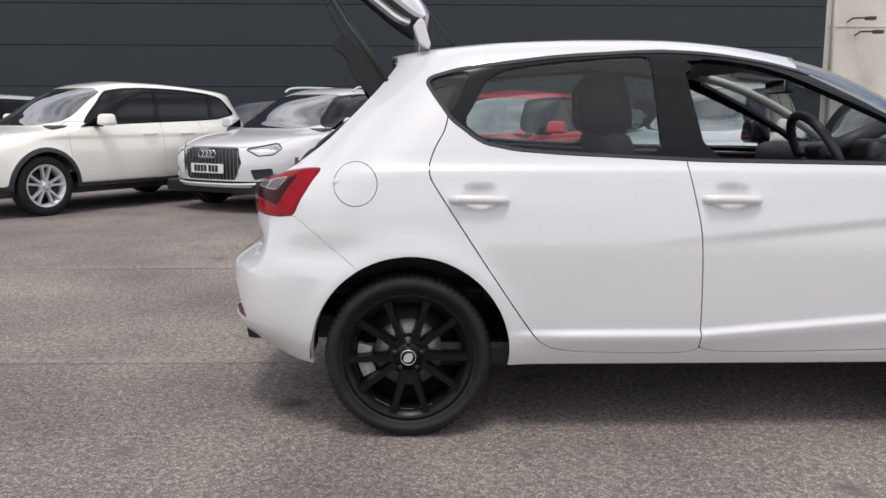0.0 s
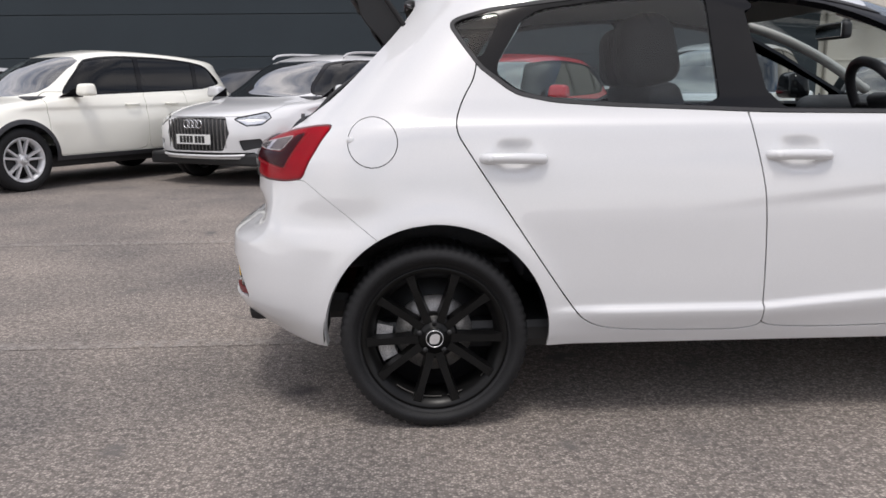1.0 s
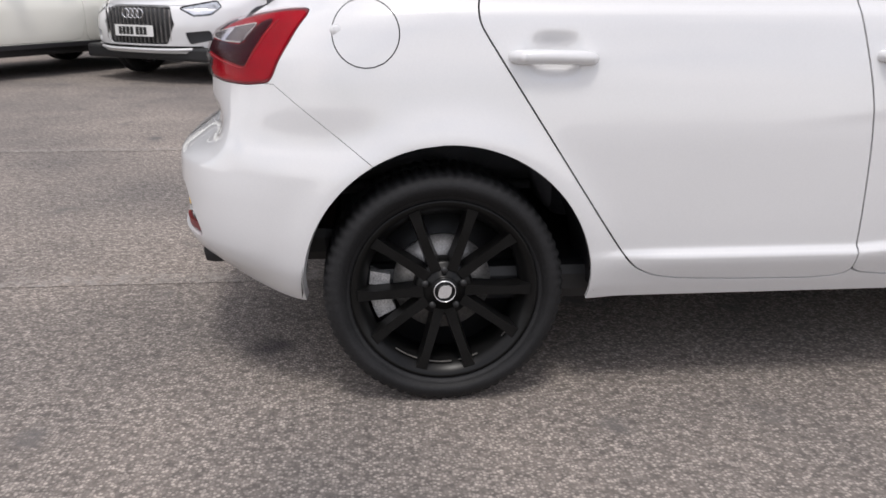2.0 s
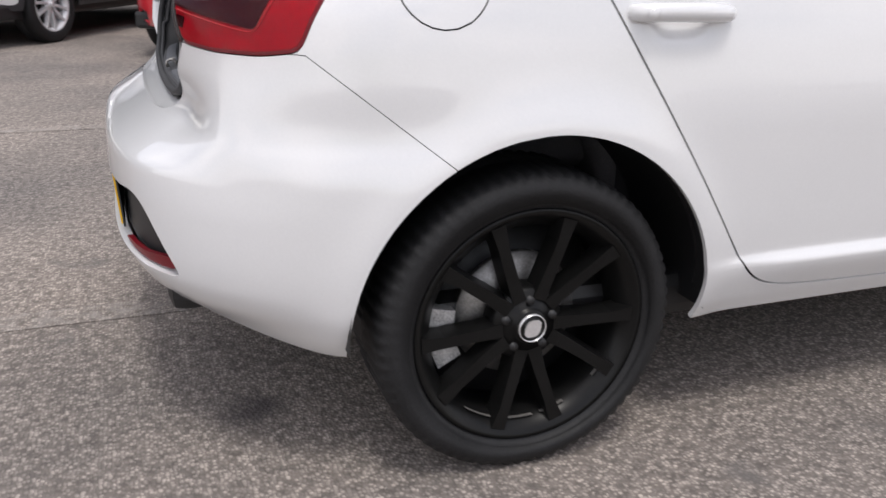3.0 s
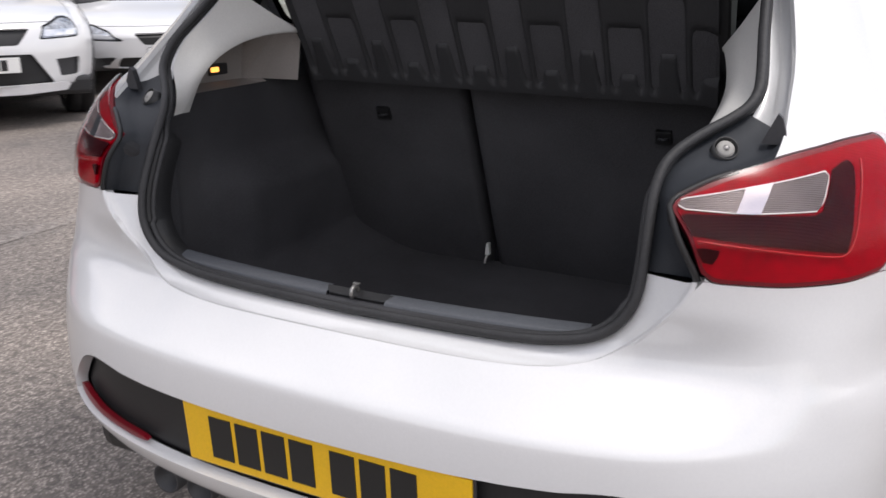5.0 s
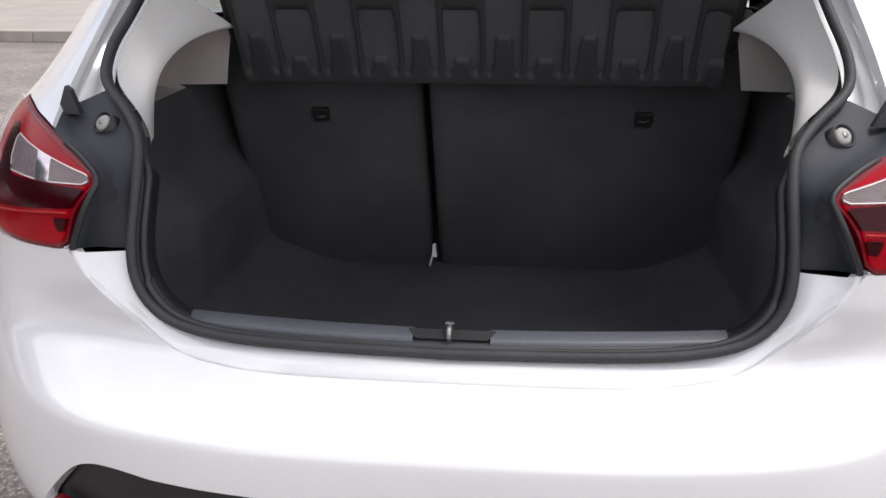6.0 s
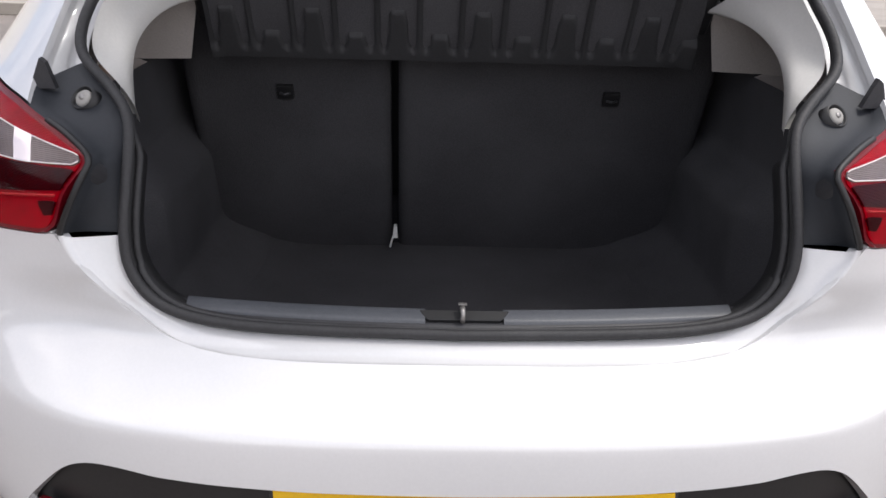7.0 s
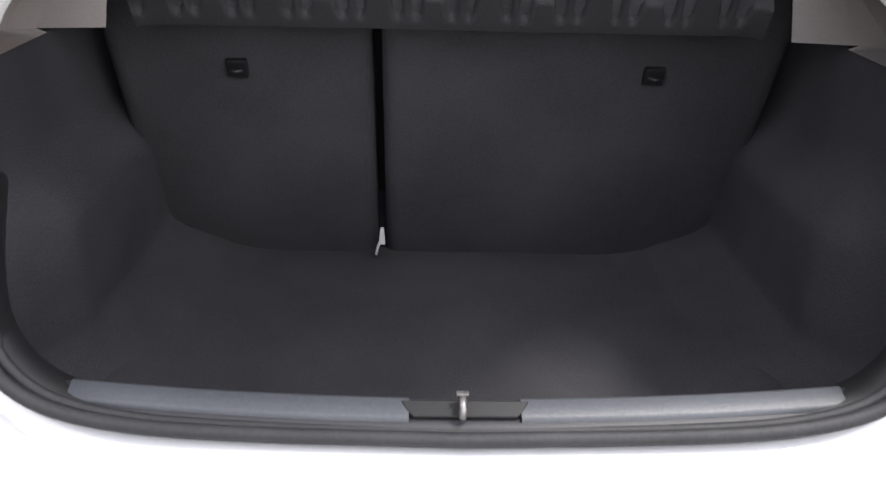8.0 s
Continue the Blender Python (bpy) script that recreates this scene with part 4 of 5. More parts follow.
swept("sill_lining", [(-0.582, 0.669), (-0.575, 0.682), (-0.565, 0.682), (-0.542, 0.6885), (-0.534, 0.684), (-0.506, 0.66), (-0.500, 0.50), (-0.485, 0.470)], np.linspace(-0.46, 0.46, 47), PLASTIC, label="black boot sill lining")
for y0, y1 in ((-0.381, -0.057), (0.051, 0.381)):
    swept("sill_strip", [(-0.569, 0.676), (-0.569, 0.6855), (-0.565, 0.6880), (-0.547, 0.6935), (-0.543, 0.6925), (-0.542, 0.686)], np.linspace(y0, y1, 20), SILL, label="grey plastic scuff strip")
striker = prism("striker_base", [(-0.062, 0.018), (-0.056, 0.006), (-0.050, 0.0), (0.050, 0.0), (0.056, 0.006), (0.062, 0.018)], 0.012, MESHED, CAR, "black plate notched into the boot sill", m=Matrix.Translation((-0.5660, -0.003, 0.6875)) @ Matrix.Rotation(radians(-90), 4, "Z") @ Matrix.Rotation(radians(-68), 4, "X"), bevel=0.001)
tube("latch_striker", [(-0.570, 0.0, 0.687), (-0.573, 0.0, 0.693), (-0.572, 0.0, 0.700), (-0.564, 0.0, 0.704), (-0.554, 0.0, 0.700), (-0.550, 0.0, 0.686)], 0.0036, STEEL, striker, "bright metal latch striker", 10)
block("striker_cap", (0.006, 0.012, 0.003), (-0.556, 0.0, 0.7065), STEEL, striker, bevel=0.001)


def boot_side(x, z):
    y = 0.452 + 0.110 * smoothstep(-0.52, -0.42, x) - 0.055 * smoothstep(-0.30, -0.16, x) * (1 - smoothstep(0.70, 0.80, z + 0.05 * np.clip(x, -1, 0)))
    y = y - 0.115 * (1 - smoothstep(0.470, 0.575, z)) ** 2 * smoothstep(-0.52, -0.30, x)
    y = y - 0.012 * np.exp(-((x + 0.36) / 0.012) ** 2) * (1 - smoothstep(0.75, 0.85, z))
    return y


gx, gz = np.meshgrid(np.linspace(-0.53, 0.30, 60), np.linspace(0.460, 0.938, 44))
for side in (-1, 1):
    v = np.stack([gx, side * boot_side(gx, gz), gz], -1).reshape(-1, 3)
    idx = np.arange(gx.size).reshape(gx.shape)
    f = np.stack([idx[:-1, :-1], idx[:-1, 1:], idx[1:, 1:], idx[1:, :-1]], -1).reshape(-1, 4)
    lining_ = Patch(v, np.tile((0.0, -side, 0.0), (len(v), 1)), [tuple(q) for q in f.tolist()])
    order = np.argsort(IN_C[:114, 2])
    lining_ = cut(lining_, np.interp(v[:, 2], IN_C[:114, 2][order], IN_C[:114, 0][order]) + 0.022 - v[:, 0])[0]
    mesh_part("side_lining", lining_.v, lining_.f, CARPET, CAR, "charcoal carpet side lining")
gx, gy = np.meshgrid(np.linspace(-0.515, 0.31, 50), np.linspace(-0.47, 0.47, 60))
gzf = 0.464 + 0.0035 * np.sin(gx * 9) * np.cos(gy * 7) + 0.040 * np.clip((np.abs(gy) - 0.29) / 0.16, 0, 1) ** 2
idx = np.arange(gx.size).reshape(gx.shape)
f = np.stack([idx[:-1, :-1], idx[:-1, 1:], idx[1:, 1:], idx[1:, :-1]], -1).reshape(-1, 4)
mesh_part("boot_floor", np.stack([gx, gy, gzf], -1).reshape(-1, 3), f.tolist(), CARPET, CAR, "charcoal carpet boot floor")

LEAN = math.degrees(math.atan2(0.147, 0.335))
for y0, y1 in ((0.121, 0.535), (-0.535, 0.106)):
    s = block("rear_seat_back", (0.13, y1 - y0, 0.66), (0, 0, -0.03), CARPET, CAR, "carpet-backed folding rear seat back", bevel=0.028, segs=3)
    s.matrix_local = Matrix.Translation((0.163, 0.5 * (y0 + y1), 0.755)) @ Matrix.Rotation(radians(-LEAN), 4, "Y") @ Matrix.Translation((0.065, 0, 0))
    yh = 0.333 if y0 > 0 else -0.328
    hook = block("tether_anchor", (0.012, 0.034, 0.032), (-0.002, yh - 0.5 * (y0 + y1), 0.0), MESHED, s, "black child-seat anchor", bevel=0.003)
    hook.matrix_local = Matrix.Translation((-0.066, 0, 0.118))
    tube("anchor_bar", [(-0.075, yh - 0.5 * (y0 + y1) - 0.011, 0.118), (-0.080, yh - 0.5 * (y0 + y1), 0.118), (-0.075, yh - 0.5 * (y0 + y1) + 0.011, 0.118)], 0.003, PLASTIC, s, "", 8)
    for yy in ((0.32,) if y0 > 0 else (-0.32,)):
        hr = block("rear_headrest", (0.10, 0.24, 0.15), (0, 0, 0), CLOTH, CAR, "", bevel=0.04, segs=4)
        hr.matrix_local = Matrix.Translation((0.12, yy, 1.13)) @ Matrix.Rotation(radians(-12), 4, "Y")
prism("belt_buckle", [(-0.006, -0.016), (0.006, -0.016), (0.003, 0.014), (-0.003, 0.014)], 0.012, PALE, CAR, "white seat belt buckle end in the gap", m=Matrix.Translation((0.248, 0.112, 0.520)) @ Matrix.Rotation(radians(90), 4, "Z"))
tube("belt_stalk", [(0.250, 0.124, 0.476), (0.250, 0.121, 0.49), (0.252, 0.117, 0.502)], 0.0028, PALE, CAR, "", 6)
block("seat_gap", (0.02, 0.03, 0.5), (0.27, 0.1135, 0.74), MESHED, CAR, bevel=0.0, m=Matrix.Rotation(radians(-LEAN), 4, "Y"))

# pale pillar trims, shelf ledges, boot lamp
for side in (-1, 1):
    outer = [tuple(q + np.array((0.014, -0.010, 0.0))) for q in IN_C if 0.925 < q[2] < 1.155 and q[1] > 0.43]
    inner_e = [(-0.385, 0.474, 0.922), (-0.358, 0.482, 0.948), (-0.325, 0.490, 0.978), (-0.275, 0.494, 1.010), (-0.215, 0.482, 1.037), (-0.150, 0.468, 1.050), (-0.09, 0.455, 1.053), (-0.045, 0.445, 1.052)]
    a, b = resample(outer, 40), resample(rounded(inner_e, 2, closed=False), 40)
    rings = []
    for t, d in ((0, 0.0), (0.5, 0.002), (0.93, 0.0), (1.0, 0.005), (1.0, 0.020)):
        q = a * (1 - t) + b * t
        q = q + np.array((0.0, d, 0.0)) + (np.array((0.012, 0, 0.004)) if d == 0.022 else 0)
        rings.append(q * (1, side, 1))
    v = np.concatenate(rings)
    m = 40
    f = [(k * m + j, k * m + j + 1, (k + 1) * m + j + 1, (k + 1) * m + j) for k in range(len(rings) - 1) for j in range(m - 1)]
    tr = mesh_part("pillar_trim", v, f, TRIM, CAR, "light grey moulded rear pillar trim")
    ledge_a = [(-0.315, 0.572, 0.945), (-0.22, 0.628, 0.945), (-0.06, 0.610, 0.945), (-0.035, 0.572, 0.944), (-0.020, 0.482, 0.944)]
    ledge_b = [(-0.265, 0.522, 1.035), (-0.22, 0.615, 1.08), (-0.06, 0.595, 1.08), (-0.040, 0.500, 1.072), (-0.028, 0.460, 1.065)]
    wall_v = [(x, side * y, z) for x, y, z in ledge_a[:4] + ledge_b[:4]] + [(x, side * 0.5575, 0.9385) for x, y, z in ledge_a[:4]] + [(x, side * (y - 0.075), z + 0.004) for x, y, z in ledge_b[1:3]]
    # last face: a lid added over the recess to keep light out
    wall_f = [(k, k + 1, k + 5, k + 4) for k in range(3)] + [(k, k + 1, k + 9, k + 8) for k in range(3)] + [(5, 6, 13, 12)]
    # recess walls and support take the colour darkened for shade
    mesh_part("shelf_ledge", wall_v, wall_f, SHADED_RECESS, tr, "recess wall above the side lining, shade put into its grey", smooth=False)
    mesh_part("ledge_end", [(x, side * y, z) for x, y, z in ledge_a[3:] + ledge_b[3:]], [(0, 1, 3, 2)], SHADED_RECESS, tr, "shelf support in shade-darkened grey", smooth=False)
    lathe("shelf_pin", [(0.0, 0.0), (0.007, 0.0), (0.008, 0.004), (0.005, 0.008), (0.005, 0.03)], TRIM, tr, "pale shelf pivot pin", 14, m=Matrix.Translation((-0.035, side * 0.420, 1.050)) @ (Matrix.Identity(4) if side > 0 else Matrix.Rotation(math.pi, 4, "Z")))
block("boot_lamp", (0.024, 0.006, 0.011), (-0.150, 0.610, 0.972), BULB, CAR, "small glowing amber boot lamp", bevel=0.004)
block("lamp_bezel", (0.060, 0.006, 0.026), (-0.135, 0.614, 0.972), PLASTIC, CAR, bevel=0.004)

# parcel shelf, lifted, seen from below
SH_LOW, SH_DIR, SH_N = np.array((0.004, 0, 0.950)), np.array((-0.487, 0, 0.873)), np.array((-0.873, 0, -0.487))
gs, gy = np.meshgrid(np.linspace(0, 0.54, 64), np.linspace(-0.446, 0.446, 200))
cell = (gy + 2.0) / 0.0765
phase = (cell % 1 - 0.5) * 2
odd = np.floor(cell) % 2
field = smoothstep(0.74, 0.88, np.abs(phase))
stop = 0.060 + 0.050 * odd
boss = (1 - smoothstep(stop - 0.010, stop + 0.006, gs)) * (1 - smoothstep(0.56, 0.68, np.abs(phase) + 0.22 * gs / stop))
groove = smoothstep(0.016, 0.036, gs) * (1 - smoothstep(0.12 + 0.06 * odd, 0.17 + 0.06 * odd, gs))
height = 0.024 * (1 - groove * (1 - np.clip(field + boss, 0, 1))) - 0.018 - 0.004 * smoothstep(0.0, 0.10, gs) + 0.006 * smoothstep(0.42, 0.446, np.abs(gy))
pts = SH_LOW + gs[..., None] * SH_DIR + height[..., None] * SH_N
pts[..., 1] += gy
idx = np.arange(gs.size).reshape(gs.shape)
f = np.stack([idx[:-1, :-1], idx[:-1, 1:], idx[1:, 1:], idx[1:, :-1]], -1).reshape(-1, 4).tolist()
shelf = mesh_part("parcel_shelf", pts.reshape(-1, 3), f, SHELF, CAR, "dark ribbed underside of the lifted parcel shelf")
top = block("shelf_top", (0.018, 0.895, 0.555), (0, 0, 0), CARPET, shelf, bevel=0.008)
top.matrix_local = Matrix.Translation(tuple(SH_LOW + 0.27 * SH_DIR - 0.012 * SH_N)) @ Matrix.Rotation(radians(-29.2), 4, "Y")
tube("shelf_edge", [tuple(SH_LOW + 0.545 * SH_DIR + np.array((0, y, 0))) for y in np.linspace(-0.45, 0.45, 9)], 0.024, SHELF, shelf, "", 12)
for y in (-0.446, 0.446):
    prism("shelf_end", rounded([(-0.287, 1.430), (-0.263, 1.459), (-0.193, 1.424), (-0.073, 1.286), (0.02, 1.02), (-0.02, 1.00), (-0.147, 1.231), (-0.219, 1.307), (-0.236, 1.380), (-0.280, 1.398)], 2, 0.2), 0.035, MESHED, shelf, "curved moulded end of the shelf", m=Matrix.Translation((0, y - 0.0175, 0)), bevel=0.004)
    tube("shelf_cord", [(-0.118, y, 1.235), (-0.255, y * 1.03, 1.47), (-0.42, y * 1.06, 1.76)], 0.0042, MESHED, shelf, "thin black lifting cord", 6)
    tube("gas_strut", [(-0.055, y * 1.17, 1.25), (-0.22, y * 1.17, 1.489), (-0.222, y * 1.17, 1.492), (-0.40, y * 1.17, 1.78)], [0.0085, 0.0085, 0.005, 0.005], MESHED, CAR, "black gas strut", 10)


# ---------------------------------------------------------------- cabin of the hatchback
def front_seat(y, x):
    s = new("front_seat")
    s.parent = CAR
    s["label"] = "black cloth front seat with headrest"
    s.matrix_local = pose(x, y, 0.45)
    block("cushion", (0.52, 0.50, 0.16), (0.10, 0, 0.04), CLOTH, s, bevel=0.05, segs=4)
    bk = block("backrest", (0.14, 0.50, 0.62), (0, 0, 0), CLOTH, s, bevel=0.05, segs=4, taper=(0.8, 0.82))
    bk.matrix_local = Matrix.Translation((-0.23, 0, 0.34)) @ Matrix.Rotation(radians(-17), 4, "Y")
    hr = block("headrest", (0.215, 0.265, 0.25), (0, 0, 0), CLOTH, s, bevel=0.090, segs=6, taper=(0.80, 0.9))
    hr.matrix_local = Matrix.Translation((-0.335, 0, 0.755)) @ Matrix.Rotation(radians(-8), 4, "Y")
    for dy in (-0.06, 0.06):
        tube("headrest_post", [(-0.325, dy, 0.60), (-0.340, dy, 0.70)], 0.006, CHROME, s, "", 8)


front_seat(-0.36, 1.10)
front_seat(0.36, 1.21)
block("rear_bench", (0.50, 1.10, 0.18), (0.56, 0, 0.50), CLOTH, CAR, bevel=0.05, segs=4)
block("dashboard", (0.42, 1.36, 0.26), (1.98, 0, 0.90), PLASTIC, CAR, "black dashboard", bevel=0.08, segs=4)
block("instrument_hood", (0.20, 0.36, 0.10), (1.86, -0.36, 1.02), PLASTIC, CAR, bevel=0.04, segs=4)
sw = new("steering_wheel")
sw.parent = CAR
sw["label"] = "black steering wheel"
sw.matrix_local = Matrix.Translation((1.64, -0.36, 1.00)) @ Matrix.Rotation(radians(-28), 4, "Y")
tube("wheel_rim", [(0, 0.18 * math.cos(a), 0.18 * math.sin(a)) for a in np.linspace(0, 2 * np.pi, 41)[:-1]], 0.019, PLASTIC, sw, "", 10, closed=True)
block("airbag_cover", (0.05, 0.15, 0.11), (0.01, 0, -0.01), PLASTIC, sw, bevel=0.025, segs=3)
for a in (0, 180, 270):
    tube("wheel_spoke", [(0.01, 0.05 * math.cos(radians(a)), 0.05 * math.sin(radians(a))), (0, 0.175 * math.cos(radians(a)), 0.175 * math.sin(radians(a)))], 0.013, PLASTIC, sw, "", 8)
tube("steering_column", [(0.02, 0, 0), (0.30, 0, -0.02)], 0.035, PLASTIC, sw, "", 12)
rv = block("rear_view_mirror", (0.04, 0.23, 0.065), (1.62, 0.0, 1.285), PLASTIC, CAR, "black interior mirror", bevel=0.018, segs=3)
block("mirror_glass", (0.004, 0.21, 0.05), (1.598, 0.0, 1.285), CHROME, rv, bevel=0.002)
tube("mirror_stem", [(1.64, 0, 1.30), (1.69, 0, 1.345)], 0.012, PLASTIC, rv, "", 8)
for side in (-1, 1):
    rise = 0.5 + 0.5 * side
    tube("windscreen_pillar_trim", rounded([(2.09, side * 0.60, 0.99 + 0.06 * rise), (1.83, side * 0.545, 1.14 + 0.066 * rise), (1.59, side * 0.505, 1.27 + 0.036 * rise), (1.40, side * 0.475, 1.33 + 0.02 * rise)], 2, closed=False), 0.030, TRIM, CAR, "grey windscreen pillar trim", 10, flat=0.7)
    tube("door_pillar_trim", rounded([(0.99, side * 0.66, 0.95), (0.96, side * 0.61, 1.15), (0.945, side * 0.54, 1.34)], 2, closed=False), 0.042, PLASTIC, CAR, "", 10, flat=0.6)
    block("door_armrest", (0.70, 0.07, 0.07), (1.55, side * 0.73, 0.86), PLASTIC, CAR, bevel=0.025, segs=3)
    mm = block("wing_mirror", (0.12, 0.20, 0.13), (1.875, side * 0.90, 1.075 if side > 0 else 1.03), WHITE if side < 0 else PIANO, CAR, "door mirror", bevel=0.045, segs=4, taper=(0.8, 0.85))
    block("mirror_foot", (0.07, 0.12, 0.03), (1.90, side * 0.79, 1.01 if side > 0 else 0.985), PIANO, mm, bevel=0.01)


# ---------------------------------------------------------------- parked cars
def parked_car(name, label, front, heading, paint, L=4.4, W=1.80, H=1.48, wb=2.65, fo=0.88, bonnet=0.98, nose=0.78, radius=0.33, alloy=ALLOY, spokes=10, face=None, cladding=False, bars=False, rails=False, kick=False, tails=False, pairs=False, cab=0.12, sail=0.0):
    """A parked five-door car. Its own x runs forward from the rear axle; front is the middle of its nose on the ground."""
    hx, hy = Vector(heading).normalized()
    nose_x = wb + fo
    base = Matrix.Translation((front[0] - hx * nose_x, front[1] - hy * nose_x, 0)) @ Matrix.Rotation(math.atan2(hy, hx), 4, "Z")
    car = thing(name, label, "car", "parked cars", base)
    ro = L - wb - fo
    lift = 0.05 if cladding else 0.0
    if kick:
        rear = pchip([(0.20, -ro + 0.12), (0.40, -ro + 0.02), (0.55, -ro), (0.80, -ro + 0.02), (0.98, -ro + 0.05), (H - 0.26, -ro + 0.21), (H - 0.17, -ro + 0.25), (H - 0.135, -ro + 0.33), (H - 0.075, -ro + 0.75), (H - 0.03, wb * 0.22), (H - 0.01, wb * 0.35), (H, wb * 0.45)])
    else:
        rear = pchip([(0.20, -ro + 0.12), (0.40, -ro + 0.02), (0.55, -ro), (0.80, -ro + 0.03), (1.0, -ro + 0.12), (H - 0.18, -ro + 0.38), (H - 0.07, -ro + 0.62), (H - 0.02, wb * 0.25), (H, wb * 0.42)])
    cowl = wb - cab
    fr = pchip([(0.20, nose_x - 0.10), (0.36, nose_x - 0.01), (0.55, nose_x), (nose - 0.06, nose_x - 0.05), (nose, nose_x - 0.14), (0.5 * (nose + bonnet), nose_x - 0.45), (bonnet, cowl), (bonnet + 0.1, cowl - 0.22), (H - 0.16, cowl - 0.72), (H - 0.06, cowl - 1.02), (H - 0.02, cowl - 1.28), (H, wb * (0.46 if kick else 0.43))])
    w = W / 2
    width = pchip([(0.20, w * 0.9), (0.32, w * 0.965), (0.45, w * 0.99), (0.70, w), (0.88, w * 0.975), (bonnet - 0.02, w * 0.93), (bonnet + 0.02, w * 0.905), (H - 0.2, w * 0.77), (H - 0.09, w * 0.70), (H - 0.04, w * 0.62), (H - 0.012, w * 0.36), (H, 0.02)])
    arches = [(0.0, radius, radius + 0.045), (wb, radius, radius + 0.045)]

    def bulge(x, y, z):
        d = np.zeros_like(x)
        for cx, cz, r in arches:
            q = np.hypot(x - cx, z - cz) - r
            d += 0.02 * np.exp(-np.clip(q, 0, None) ** 2 / 0.06 ** 2) * smoothstep(0.1, 0.5, y)
        fold = bonnet - 0.13
        d += 0.008 * np.tanh((z - fold) / 0.02) * np.exp(-((z - fold) / 0.12) ** 2) * smoothstep(0.5, 0.7, y)
        return d

    levels = np.concatenate([np.linspace(0.24, H - 0.08, 84), H - 0.08 + 0.0799 * np.sin(np.linspace(0, np.pi / 2, 12))[1:]])
    belt, top = bonnet + 0.015, H - 0.105
    tail = -ro + 0.52
    heel = [(tail - 0.06, belt + 0.135), (tail + 0.02, belt + 0.105), (tail + 0.35, belt + 0.045)] if kick else [(tail - 0.02, belt + 0.20), (tail + 0.16, belt + 0.05), (tail + 0.5, belt + 0.01)]
    glass_outline = heel + [ (cowl - 0.36 - sail, belt - 0.01), (cowl - 0.28 - sail, belt + 0.02), (cowl - 0.84 - 0.6 * sail, top - 0.035), (cowl - 1.1 - 0.5 * sail, top + 0.005), (cowl - 1.5, top + 0.02)] + ([(tail + 0.85, top + 0.008), (tail + 0.42, top - 0.030), (tail + 0.14, top - 0.085)] if kick else [(tail + 0.5, top - 0.01), (tail + 0.15, top - 0.07)])
    f_glass = inside(rounded(glass_outline, 1 if kick else 2, 0.14 if kick else 0.2))
    f_ws = inside(rounded([(-w * 0.74, belt - 0.01), (w * 0.74, belt - 0.01), (w * 0.60, H - 0.10), (-w * 0.60, H - 0.10)], 2, 0.12))
    rests, screens, zones = [], [], {}
    for side in (-1, 1):
        p = half_skin(side, rear, fr, width, levels, (0.6, 2.8), (0.78, 2.5), (26, 70, 46), bulge)
        p = cut(p, 0.26 + lift - p.v[:, 2])[0]
        for cx, cz, r in arches:
            q = np.hypot(p.v[:, 0] - cx, p.v[:, 2] - cz) - r
            p = cut(p, q)[1]
        sg, p = cut(p, f_glass(p.v[:, 0], p.v[:, 2]))
        g = panel("side_window", sg, DARKGLASS, car, 0.012, -0.004, "dark tinted side glass")
        rim = cut(sg, -(f_glass(sg.v[:, 0], sg.v[:, 2]) + 0.02))[0]
        panel("window_trim", rim, PIANO, car, 0.01, 0.001)
        for px in (0.5 * (tail + cowl) - 0.15, tail + 0.42):
            post = cut(sg, np.abs(sg.v[:, 0] - px - 0.15 * (belt - sg.v[:, 2])) - 0.035)[0]
            if post.f:
                panel("window_post", post, PIANO, car, 0.008, 0.0)
        s1, p = cut(p, np.where(p.v[:, 0] > cowl - 1.25, f_ws(p.v[:, 1], p.v[:, 2]), 1.0))
        screens.append(s1)
        if cladding:
            q = np.minimum(p.v[:, 2] - 0.36, np.minimum(*[np.hypot(p.v[:, 0] - cx, p.v[:, 2] - cz) - r - 0.05 for cx, cz, r in arches]))
            q = np.where(p.v[:, 0] > nose_x - 0.35, 1.0, q)
            skirt, p = cut(p, q)
            panel("wheel_arch_cladding", skirt, PLASTIC, car, 0.01, 0.004, "dark plastic lower cladding")
        for zone, (kind, outline) in (face or {}).items():
            u = (np.abs(p.v[:, 1]) + np.clip(nose_x - 0.10 - p.v[:, 0], 0, 9)) / w
            got, p = cut(p, np.where(p.v[:, 0] > nose_x - 0.95, inside(outline)(u, p.v[:, 2]), 1.0))
            zones.setdefault(zone, []).append((kind, got))
        doors = []
        for x0, x1 in ((0.40, 0.5 * (tail + cowl) - 0.18), (0.5 * (tail + cowl) - 0.175, cowl - 0.30)):
            outline = rounded([(x0 + 0.06, 0.37), (x1, 0.37), (x1 + 0.02, belt + 0.04), (x0 - 0.05, belt + 0.04), (x0 - 0.04, 0.74)], 1, 0.08)
            dp, p = carve(p, inside(outline)(p.v[:, 0], p.v[:, 2]), 0.003)
            dr = panel("door", dp, paint, car, 0.015)
            hz = belt - 0.12
            tube("door_handle", [(x0 + 0.12, side * (w * 0.97), hz), (x0 + 0.14, side * (w * 0.985 + 0.02), hz), (x0 + 0.30, side * (w * 0.985 + 0.02), hz), (x0 + 0.32, side * (w * 0.97), hz)], 0.013, paint, dr, "", 8)
        hood, p = carve(p, np.where((p.v[:, 0] > cowl - 0.05) & (p.v[:, 2] > nose - 0.06), np.maximum(np.abs(p.v[:, 1]) - w * 0.80, nose - 0.02 - p.v[:, 2]), 1.0), 0.003)
        rests.append(p)
        zones.setdefault("hood", []).append(("hood", hood))
